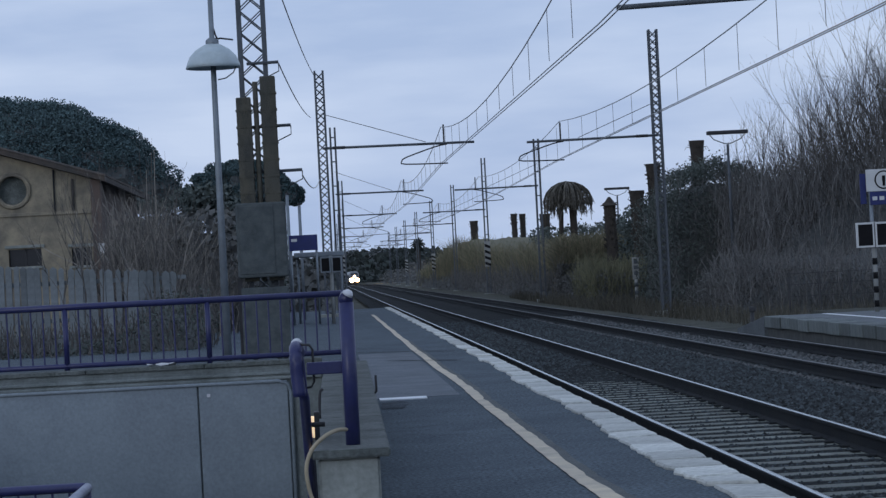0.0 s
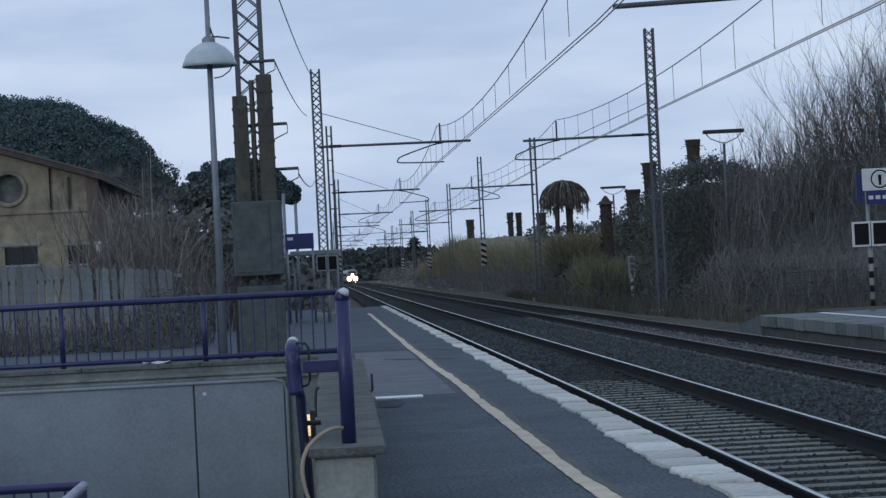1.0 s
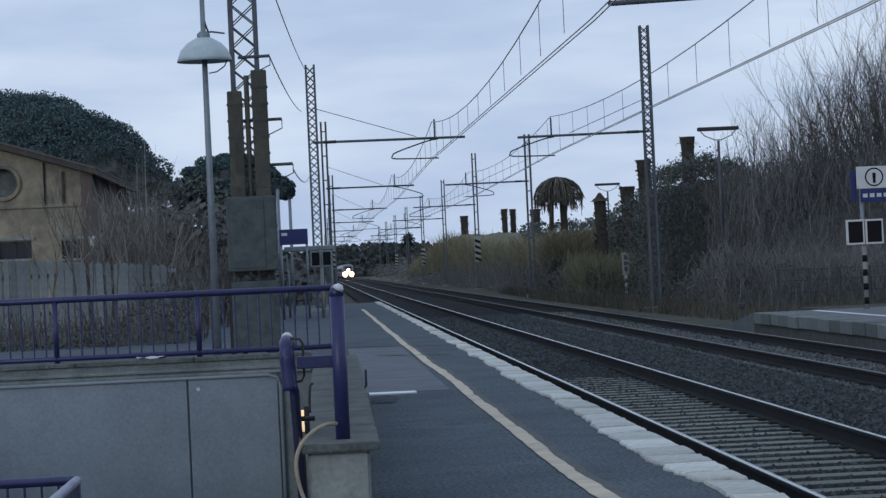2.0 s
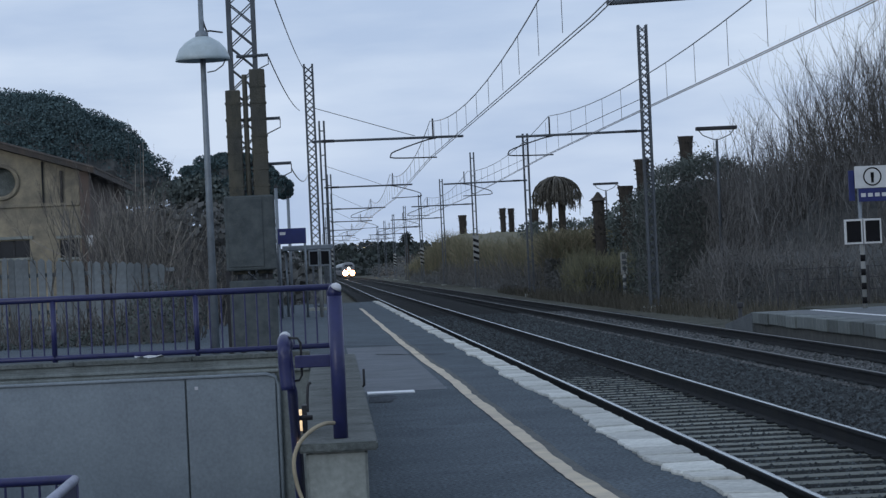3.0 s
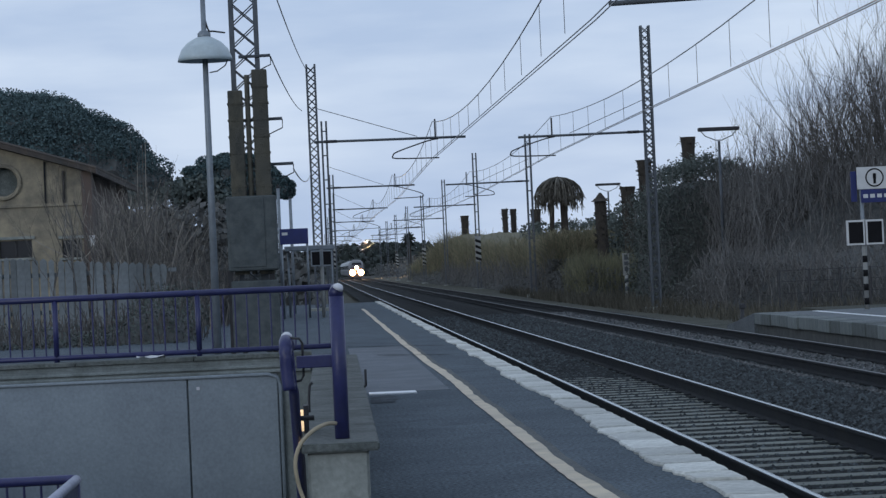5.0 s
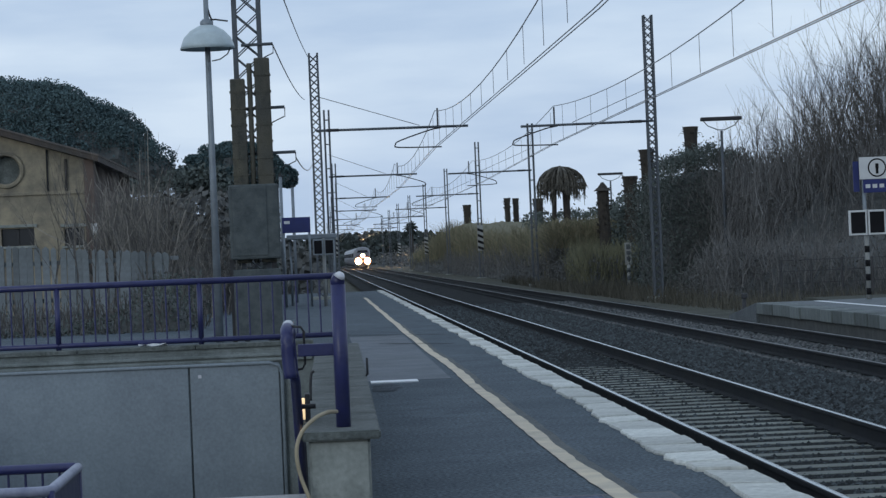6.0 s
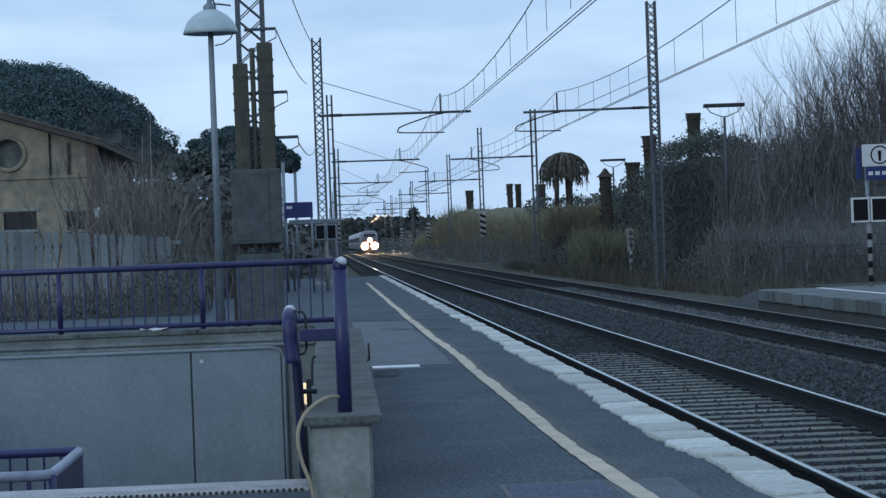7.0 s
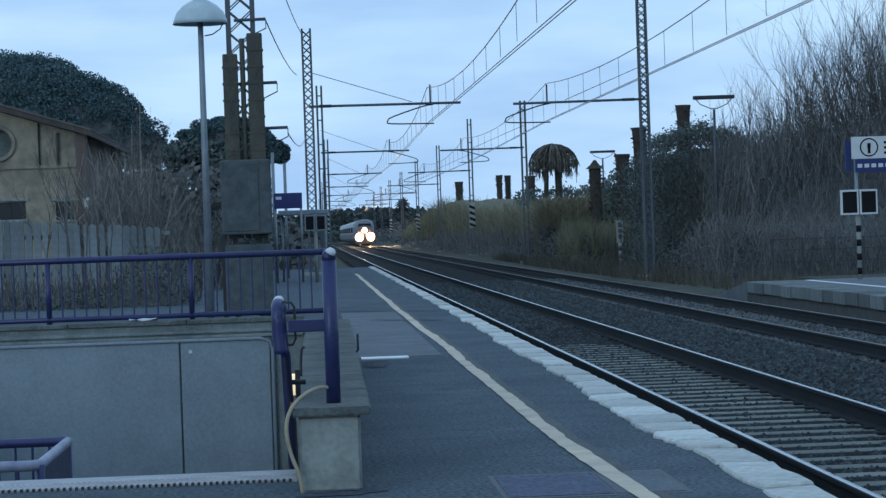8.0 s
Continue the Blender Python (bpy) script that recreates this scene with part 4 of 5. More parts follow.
        part("cable", tubed(pts, 0.011, 5), WIRE, w)


def platform_lamp():
    l = thing("platform_lamp", "grey platform lamp post with a pale enamel dish shade", "lamp post", at=(-1.58, 38, 0))
    part("pole", tubed([(0, 0, 0), (0, 0, 2.7), (0, 0, 6.4)], 0.066, 12, 0.034), STEEL, l, smooth=True)
    part("base_plate", boxed(-0.14, 0.14, -0.14, 0.14, 0, 0.025, 0.005), STEEL, l)
    part("bracket", tubed(eased([(0.0, 0, 5.3), (0.07, 0, 5.05), (0.14, 0, 5.03), (0.3, 0.4, 5.04)], 4), 0.014, 6), DARK_METAL, l, smooth=True)
    prof = [(0.09, 4.95), (0.14, 4.93), (0.26, 4.86), (0.355, 4.76), (0.405, 4.64), (0.42, 4.58), (0.4, 4.58), (0.35, 4.73), (0.25, 4.83), (0.1, 4.9)]
    part("shade", lathe(prof, 32), LAMP_DISH, l, "pale blue-grey enamel dish", smooth=True)
    part("collar", lathe([(0.085, 4.9), (0.1, 4.92), (0.1, 5.0), (0.06, 5.04)], 16), STEEL, l, smooth=True)
    part("stay", tubed([(0.36, 0, 4.62), (0.30, 0, 4.5), (0.18, 0, 4.42), (0.06, 0, 4.4)], 0.01, 6), STEEL, l, smooth=True)


def yard_lamps():
    for x, y, top in ((14.95, 91, 5.95), (17.75, 150, 5.85)):
        l = thing("yard_lamp", "slim lamp post with a flat bar-shaped lamp head", "lamp post", "yard lamps", at=(x, y, -0.45))
        part("pole", tubed([(0, 0, 0), (0, 0, top - 0.05)], 0.07, 10, 0.05), MAST_STEEL, l, smooth=True)
        part("head", boxed(-0.76, 0.76, -0.14, 0.14, top + 0.32, top + 0.46, 0.03), DARK_METAL, l)
        part("yoke", tubed([(-0.66, 0, top + 0.33), (-0.5, 0, top + 0.14), (-0.12, 0, top - 0.02), (0.12, 0, top - 0.02), (0.5, 0, top + 0.14), (0.66, 0, top + 0.33)], 0.02, 6), STEEL, l, smooth=True)
    for x, y, top in ((-1.1, 75, 3.86), (-0.78, 78, 3.62)):
        p = thing("slim_pole", "slim grey steel pole on the platform", "pole", "slim poles", at=(x, y, 0))
        part("shaft", tubed([(0, 0, 0), (0, 0, top)], 0.05, 10), STEEL, p, smooth=True)
        part("cap", tubed([(0, 0, top), (0, 0, top + 0.05)], 0.06, 10), DARK_METAL, p, smooth=True)


def matrix_sign(x, y, z0, z1, w, ground_z, label, stripes):
    """Two black display boxes in white frames on one post."""
    s = thing("display_board", label, "display board", "display boards", at=(x, y, 0))
    part("post", tubed([(0, 0, ground_z), (0, 0, z1 + 0.02)], 0.05, 10), HAZ_WHITE, s, smooth=True)
    if stripes:
        z = ground_z + 0.1
        while z < z0 - 0.1:
            part("black_band", tubed([(0, 0, z), (0, 0, z + 0.14)], 0.053, 10), HAZ_BLACK, s, smooth=True)
            z += 0.3
    for c in (-w / 2 - 0.012, w / 2 + 0.012):
        body = part("frame", boxed(c - w / 2, c + w / 2, -0.16, -0.06, z0, z1, 0.006), SIGN_WHITE if stripes else STEEL, s, "white frame" if stripes else "grey frame")
        part("screen", boxed(c - w / 2 + 0.036, c + w / 2 - 0.036, -0.166, -0.15, z0 + 0.04, z1 - 0.04), SIGN_BLACK, body, "black screen")
    return s


def signs():
    matrix_sign(11.62, 52.4, 1.35, 1.88, 0.38, -0.02, "twin black display boxes in white frames on a striped post", True)
    p = thing("pedestrian_sign", "white no-pedestrians sign over a blue station sign on a post", "sign", at=(11.67, 52.7, 0))
    part("post", tubed([(0, 0, -0.02), (0, 0, 3.0)], 0.04, 10), STEEL, p, smooth=True)
    part("white_board", boxed(-0.1, 1.1, -0.09, -0.06, 2.54, 3.01, 0.005), SIGN_WHITE, p, "white board")
    blue = part("blue_board", boxed(-0.03, 1.1, -0.09, -0.06, 2.25, 2.53, 0.005), SIGN_BLUE, p, "blue board")
    part("side_board", boxed(-0.22, -0.09, 0.0, 0.03, 2.28, 2.93, 0.005), SIGN_BLUE, p, "blue board set behind")
    for i in range(7):
        part("lettering", boxed(0.02 + 0.15 * i, 0.12 + 0.15 * i, -0.096, -0.089, 2.35, 2.43), SIGN_WHITE, blue)
    bm = bmesh.new()
    n = 28
    cx, cz = 0.28, 2.78
    a = [bm.verts.new((cx + 0.2 * math.cos(6.2832 * k / n), -0.095, cz + 0.2 * math.sin(6.2832 * k / n))) for k in range(n)]
    b = [bm.verts.new((cx + 0.17 * math.cos(6.2832 * k / n), -0.095, cz + 0.17 * math.sin(6.2832 * k / n))) for k in range(n)]
    for k in range(n):
        bm.faces.new((a[k], a[(k + 1) % n], b[(k + 1) % n], b[k]))
    part("ring", bm, SIGN_BLACK, p)
    bm = bmesh.new()
    box(bm, cx - 0.035, cx + 0.035, -0.098, -0.091, cz - 0.02, cz + 0.09)
    box(bm, cx - 0.028, cx + 0.028, -0.098, -0.091, cz - 0.13, cz - 0.02)
    part("pictogram", bm, SIGN_BLACK, p)
    for i in range(3):
        part("lettering", boxed(0.6, 1.0, -0.096, -0.089, 2.63 + 0.11 * i, 2.68 + 0.11 * i), SIGN_BLACK, p)
    mk = thing("marker_post", "short dark post at the end of the opposite platform", "post", at=(9.75, 57.3, -0.6))
    part("shaft", tubed([(0, 0, 0), (0.03, 0, 0.62)], 0.045, 8), DARK_METAL, mk, smooth=True)
    part("cap", boxed(-0.04, 0.1, -0.06, 0.06, 0.6, 0.72, 0.02), DARK_METAL, mk)
    # on the near platform, further along
    matrix_sign(0.11, 70, 1.44, 1.89, 0.29, 0.0, "twin black display boxes in grey frames on a slim post", False)
    s = thing("station_sign", "dark blue station name board on two posts", "sign", at=(-0.62, 70.5, 0))
    board = part("board", boxed(-0.42, 0.38, -0.05, 0.0, 2.1, 2.54, 0.006), SIGN_BLUE, s, "blue enamel board")
    part("lettering", boxed(-0.36, -0.2, -0.056, -0.049, 2.36, 2.44), SIGN_WHITE, board)
    for dx in (-0.38, 0.34):
        part("post", tubed([(dx, 0.03, 0), (dx, 0.03, 2.5)], 0.035, 8), STEEL, s, smooth=True)
    c = thing("shelter_roof", "flat grey roof slab of a small platform shelter", "shelter", at=(-0.35, 72.5, 0))
    part("roof", boxed(-0.6, 0.85, -0.5, 1.2, 1.92, 2.06, 0.02), STEEL, c)
    for dx in (-0.5, 0.75):
        part("post", tubed([(dx, 0, 0), (dx, 0, 1.92)], 0.04, 8), STEEL, c, smooth=True)
    k = thing("distance_post", "weathered pale lineside distance post with dark figures and bands", "distance post", at=(13.05, 105, 0))
    part("board", boxed(-0.14, 0.14, -0.04, 0.04, 0.55, 1.5, 0.01), HAZ_WHITE, k)
    for i, (z, h) in enumerate(((1.22, 0.16), (0.98, 0.16), (0.74, 0.16))):
        part("figure_bar", boxed(-0.08, 0.08, -0.048, -0.039, z, z + h), MAST_STEEL, k)
    part("post", tubed([(0, 0, -0.6), (0, 0, 0.56)], 0.08, 8), HAZ_WHITE, k, smooth=True)
    for z in (-0.45, -0.1, 0.25):
        part("black_band", tubed([(0, 0, z), (0, 0, z + 0.17)], 0.085, 8), MAST_STEEL, k, smooth=True)


# ---- the building and the fence ----


def old_building():
    h = thing("old_depot", "old ochre railway building with a round gable window and tiled roof", "building", at=(0, 0, -0.1))
    y0, y1, xr, xm, xl = 75.0, 93.0, -6.95, -11.8, -16.6
    eave, ridge = 4.74, 6.24
    cxw, czw, rw = -9.29, 4.48, 0.43
    # gable wall with round hole and window openings, built round the openings
    bm = bmesh.new()

    out = [(xl, 0), (xr, 0), (xr, eave), (xm, ridge), (xl, eave)]
    vs = [bm.verts.new((x, y0, z)) for x, z in out]
    edges = [bm.edges.new((vs[i], vs[(i + 1) % 5])) for i in range(5)]

    def hole(pts):
        w = [bm.verts.new((x, y0, z)) for x, z in pts]
        return [bm.edges.new((w[i], w[(i + 1) % len(w)])) for i in range(len(w))]
    n = 28
    allE = edges + hole([(cxw + rw * math.cos(6.2832 * k / n), czw + rw * math.sin(6.2832 * k / n)) for k in range(n)])
    wins = [(-9.5, -8.52, 2.2, 2.72), (-7.62, -7.02, 2.15, 2.68), (-11.6, -10.6, 2.2, 2.75)]
    for a, b, c, d in wins:
        allE += hole([(a, c), (b, c), (b, d), (a, d)])
    bmesh.ops.triangle_fill(bm, edges=allE, use_beauty=True)
    ret = bmesh.ops.extrude_face_region(bm, geom=list(bm.faces))
    bmesh.ops.translate(bm, vec=(0, 0.35, 0), verts=[v for v in ret["geom"] if isinstance(v, bmesh.types.BMVert)])
    bmesh.ops.recalc_face_normals(bm, faces=bm.faces)
    part("gable_wall", bm, STUCCO, h, "stained ochre stucco wall")
    part("side_wall", boxed(xr - 0.35, xr, y0 + 0.352, y1, 0, eave), STUCCO_RED, h, "reddish stucco wall")
    part("far_wall", boxed(xl, xr - 0.36, y1 - 0.35, y1, 0, eave), STUCCO, h)
    part("side_wall", boxed(xl, xl + 0.35, y0 + 0.352, y1 - 0.36, 0, eave), STUCCO, h)
    part("quoin", boxed(xr - 0.02, xr + 0.28, y0 - 0.06, y0 + 0.5, 0, eave - 0.02, 0.02), STUCCO_RED, h)
    for sgn in (1, -1):
        xe = xm + sgn * (xr - xm + 0.45)
        ze = ridge - (ridge - eave) * (xr - xm + 0.45) / (xr - xm)
        bm = extrude_outline([(xm, ridge + 0.02), (xe, ze + 0.02), (xe, ze + 0.16), (xm, ridge + 0.18)], "y", y0 - 0.35, y1 + 0.3)
        roof = part("roof", bm, ROOF_TILE, h, "weathered clay tile roof")
        bm = bmesh.new()
        for k in range(84):
            y = y0 - 0.3 + k * 0.22
            tube(bm, [(xm, y, ridge + 0.19), (xe, y, ze + 0.17)], 0.07, 5)
        tagged(part("cover_tiles", bm, ROOF_TILE, roof), kind="stuff")
    ring = bmesh.new()
    tube(ring, [(cxw + (rw + 0.06) * math.cos(6.2832 * k / n), y0 - 0.03, czw + (rw + 0.06) * math.sin(6.2832 * k / n)) for k in range(n + 1)], 0.07, 6)
    part("round_surround", ring, STUCCO, h)
    w = part("round_window", boxed(cxw - 0.5, cxw + 0.5, y0 + 0.2, y0 + 0.24, czw - 0.5, czw + 0.5), COPING, h, "blind round window")
    for a, b, c, d in wins:
        win = part("window", boxed(a, b, y0 + 0.2, y0 + 0.23, c, d), GLASS_DARK, h, "dark window")
        part("sill", boxed(a - 0.08, b + 0.08, y0 - 0.08, y0 + 0.1, c - 0.08, c - 0.005, 0.01), PLASTER, win)
        part("window_frame", boxed((a + b) / 2 - 0.03, (a + b) / 2 + 0.03, y0 + 0.16, y0 + 0.2, c, d), DARK_METAL, win)
    part("meter_box", boxed(-6.8, -6.62, y0 - 0.2, y0 - 0.06, 2.45, 2.78, 0.01), SIGN_WHITE, h, "white box")
    part("drainpipe", tubed([(-8.05, y0 - 0.05, 3.8), (-8.05, y0 - 0.05, 5.05)], 0.028, 8), RUST, h, "thin rusty pipe", smooth=True)
    part("drainpipe", tubed([(-7.5, y0 - 0.05, 3.8), (-7.5, y0 - 0.05, 4.75)], 0.04, 8), ROOF_TILE, h, smooth=True)
    part("string_course", boxed(xl, xr - 0.03, y0 - 0.05, y0 - 0.003, 3.7, 3.8, 0.012), STUCCO, h)
    for a, b, c, d in wins:
        part("lintel", boxed(a - 0.1, b + 0.1, y0 - 0.06, y0 - 0.003, d + 0.03, d + 0.12, 0.01), PLASTER, h)


def picket_fence():
    f = thing("picket_fence", "weathered grey concrete picket fence", "fence")
    kinds = []
    rng = random.Random(4)
    for k in range(4):
        w = 0.062 + 0.01 * k
        t = 1.62 + rng.uniform(-0.03, 0.03)
        bm = extrude_outline([(-w, -0.7), (w, -0.7), (w, t - 0.06), (0.0, t), (-w, t - 0.06)], "y", -0.035, 0.035)
        me = bpy.data.meshes.new("picket")
        bm.to_mesh(me)
        bm.free()
        me.materials.append(FENCE_CONC)
        kinds.append(me)
    x = -11.5
    while x < -3.5:
        top = 0.04 + 0.32 * (-x - 3.5) / 4
        share("picket", rng.choice(kinds), f, pose(x, 60 + rng.uniform(-0.02, 0.02), top, rng.uniform(-1, 1), rng.uniform(-1.5, 1.5), 0))
        x += 0.17 + rng.uniform(0, 0.03)
    for z in (0.35, 1.25):
        part("cross_rail", boxed(-11.6, -3.4, 60.05, 60.13, z + 0.2, z + 0.3, 0.01), FENCE_CONC, f)

# ---- plants ----


def grow(heap, p, d, length, r, depth, rng, spread=0.5, up=0.15, leaves=None):
    """A branch that forks into thinner ones."""
    pts = [p]
    v = d / np.linalg.norm(d)
    for i in range(3):
        v = v + rng.normal(size=3) * 0.12 + np.array((0, 0, up * 0.3))
        v /= np.linalg.norm(v)
        pts.append(pts[-1] + v * length / 3)
    heap.rod(pts, r, r * 0.55, 4 if depth > 2 else 3)
    if leaves is not None and depth <= 1:
        leaves.append(pts[-1])
    if depth == 0:
        return
    for k in range(rng.integers(2, 4)):
        u = rng.uniform(0.45, 1.0)
        i = min(2, int(u * 3))
        q = pts[i] + (pts[i + 1] - pts[i]) * (u * 3 - i)
        nd = v + rng.normal(size=3) * spread + np.array((0, 0, up))
        grow(heap, q, nd, length * rng.uniform(0.6, 0.85), r * 0.55, depth - 1, rng, spread, up, leaves)


def umbrella_pine(x, y, top, radius, flat, seed, lobes):
    """A stone pine: bare trunk, forking limbs, a wide crown of needle clumps."""
    rng = np.random.default_rng(seed)
    t = thing("umbrella_pine", "tall umbrella pine with a wide dark green crown", "tree", "umbrella pines", at=(x, y, -0.2))
    base = top - flat
    heap = Heap()
    heap.rod([(0, 0, 0), (0.2, 0, base * 0.4), (0.1, 0.2, base * 0.75)], 0.42, 0.3, 8)
    for k in range(9):
        a = 6.283 * k / 9 + rng.uniform(-0.3, 0.3)
        e = np.array((math.cos(a) * radius * 0.75, math.sin(a) * radius * 0.6, base + flat * 0.35))
        heap.rod([(0.1, 0.2, base * 0.7), e * np.array((0.45, 0.45, 0.86)), e], 0.17, 0.05, 5)
    heap.make("trunk", TRUNK, t)
    cl = Heap()
    inner = bmesh.new()
    for k in range(lobes):
        a = 2.39996 * k + rng.uniform(-0.2, 0.2)
        rr = math.sqrt((k + 0.5) / lobes) * 0.93
        cx, cy = math.cos(a) * rr * radius, math.sin(a) * rr * radius * 0.8
        hz = (1 - rr ** 2.2) ** 0.68
        size = radius * rng.uniform(0.1, 0.19) * (1.25 - 0.35 * rr)
        cz = base + 0.06 * flat + (flat * 0.94 - size * 0.5) * hz + rng.uniform(-0.25, 0.2)
        deep = max(size * 0.45, (cz - base) * 0.5)
        m = Matrix.Translation((cx, cy, cz - deep * 0.75)) @ Matrix.Diagonal((size * 0.95, size * 0.95, deep * 0.95, 1))
        bmesh.ops.create_icosphere(inner, subdivisions=2, radius=1.0, matrix=m)
        n = int(2100 * (radius / 7) ** 0.7)
        p = rng.normal(size=(n, 3))
        p /= np.linalg.norm(p, axis=1)[:, None]
        p *= rng.uniform(0.86, 1.14, (n, 1)) * np.array((size, size, size * 0.62))
        cl.quads(p + np.array((cx, cy, cz)), 0.05, rng)
        low = rng.normal(size=(700, 3))
        low /= np.linalg.norm(low, axis=1)[:, None]
        cl.quads(low * np.array((size, size, deep)) + np.array((cx, cy, cz - deep * 0.75)), 0.06, rng)
    for v in inner.verts:
        v.co += Vector(rng.normal(size=3) * 0.07)
    crown = cl.make("crown", PINE_LEAF, t)
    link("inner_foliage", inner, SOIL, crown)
    return t


def bare_shrubs():
    """The tangle of bare shoots and creepers in front of the old building."""
    rng = np.random.default_rng(31)
    t = thing("bare_shrub_thicket", "tangled thicket of bare brown shoots and creepers beside the fence", "shrub", kind="stuff")
    a, b = Heap(), Heap()
    for k in range(230):
        x = -2.4 - 3.1 * rng.random() ** 1.1
        y = rng.uniform(60.6, 71)
        h = rng.uniform(1.6, 3.5) * (0.75 + 0.35 * math.sin((x + 7.5) * 0.8)) * (0.78 if x < -4.6 else 1.0)
        grow(a if k % 2 else b, np.array((x, y, -0.2)), np.array((rng.normal() * 0.12, rng.normal() * 0.1, 1.0)), h * 0.62, 0.019, 3, rng, 0.3, 0.35)
    for k in range(60):
        x = -3.6 - 2.6 * rng.random()
        q = np.array((x, rng.uniform(61, 68), -0.2))
        h = rng.uniform(2.2, 3.9)
        lean = rng.normal() * 0.16
        pts = [q + np.array((lean * h * u * u + 0.06 * math.sin(7 * u + k), 0, h * u)) for u in np.linspace(0, 1, 7)]
        (b if k % 3 else a).rod(pts, 0.034, 0.014, 4)
        for j in range(3):
            w = pts[3 + j]
            d = np.array((rng.normal() * 0.5, rng.normal() * 0.2, 0.8))
            b.rod([w, w + d * 0.4, w + d * 0.9 + np.array((0, 0, 0.1))], 0.016, 0.006)
    for x, z in ((-4.35, 4.75), (-4.28, 4.8), (-4.5, 4.3)):
        b.rod([(x - 0.2, 64, 0), (x - 0.05, 64, z * 0.6), (x, 64, z)], 0.024, 0.009, 4)
    a.make("brown_shoots", BARK, t)
    b.make("pale_shoots", PALE_BARK, t)
    lf = Heap()
    n = 5200
    p = np.stack([rng.uniform(-5.4, -1.9, n), rng.uniform(66, 74, n), -0.2 + 3.5 * rng.random(n) ** 1.3], axis=1)
    lf.quads(p, 0.1, rng)
    lf.make("creeper_leaves", THICKET_LEAF, t)
    for k in range(5):
        s = thing("young_tree", "slender bare young tree standing behind the platform fence", "tree", "young trees", at=(-6.3 + 0.55 * k + rng.uniform(-0.2, 0.2), 58.5 + rng.uniform(-0.8, 0.8), 0))
        hp = Heap()
        grow(hp, np.zeros(3), np.array((rng.normal() * 0.05, 0, 1.0)), rng.uniform(1.5, 2.3), 0.022, 3, rng, 0.3, 0.3)
        hp.make("bare_growth", BARK, s)


def brush_mound(name, label, cat, x_of, ys, height, material, leaf, n, size, seed, twig=None, n_twig=0, twig_len=1.0, inner_scale=0.82, tall=1.0):
    """A mass of growth: a dark core, a skin of leaves, and shoots standing out of it. x_of(y) gives both sides, height(x, y) the top."""
    rng = np.random.default_rng(seed)
    t = thing(name, label, cat, kind="stuff")

    def core(u, v):
        y = ys[0] + (ys[1] - ys[0]) * v
        x0, x1 = x_of(y)
        x = x0 + (x1 - x0) * u
        side = min(1.0, 5.0 * min(u, 1 - u), 8.0 * min(v, 1 - v))
        return (x, y, -0.7 + (height(x, y) * inner_scale + 0.7) * math.sqrt(max(0, side)) + rng.uniform(-0.15, 0.1))
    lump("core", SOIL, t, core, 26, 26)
    y = rng.uniform(ys[0] - 0.3, ys[1], n)
    u = rng.random(n)
    front = rng.random(n)
    p = np.zeros((n, 3))
    for i in range(n):
        x0, x1 = x_of(y[i])
        yy = y[i]
        if front[i] < 0.45:
            yy = ys[0] + rng.uniform(-0.5, 1.2)
            x0, x1 = x_of(yy)
            x = x0 + (x1 - x0) * u[i]
            z = -0.5 + (height(x, yy) + 0.5) * rng.random()
        elif front[i] < 0.72:
            x = x0 + rng.uniform(-0.4, 1.0)
            z = -0.5 + (height(x, yy) + 0.5) * rng.random()
        else:
            x = x0 + (x1 - x0) * u[i]
            side = min(1.0, 5.0 * min(u[i], 1 - u[i]) + 0.2)
            z = height(x, yy) * math.sqrt(side) + rng.normal() * 0.16 - 0.15
        p[i] = (x, yy, z)
    lf = Heap()
    lf.quads(p, size, rng, 1.0, tall)
    lf.make("leaves", leaf, t)
    if twig is not None:
        hp = Heap()
        for k in range(n_twig):
            yy = rng.uniform(ys[0] - 0.6, ys[0] + 0.55 * (ys[1] - ys[0]))
            x0, x1 = x_of(yy)
            x = rng.uniform(x0 - 0.3, x1)
            top = height(x, yy)
            z = rng.uniform(-0.5, max(0.2, top * 0.85))
            L = twig_len * rng.uniform(0.6, 1.5)
            d = np.array((rng.normal() * 0.22, rng.normal() * 0.2, 1.0))
            q = np.array((x, yy, z))
            hp.rod([q, q + d * L * 0.5, q + d * L + np.array((rng.normal() * 0.12 * L, 0, -0.06 * L))], 0.016, 0.006)
        hp.make("shoots", twig, t)
    return t


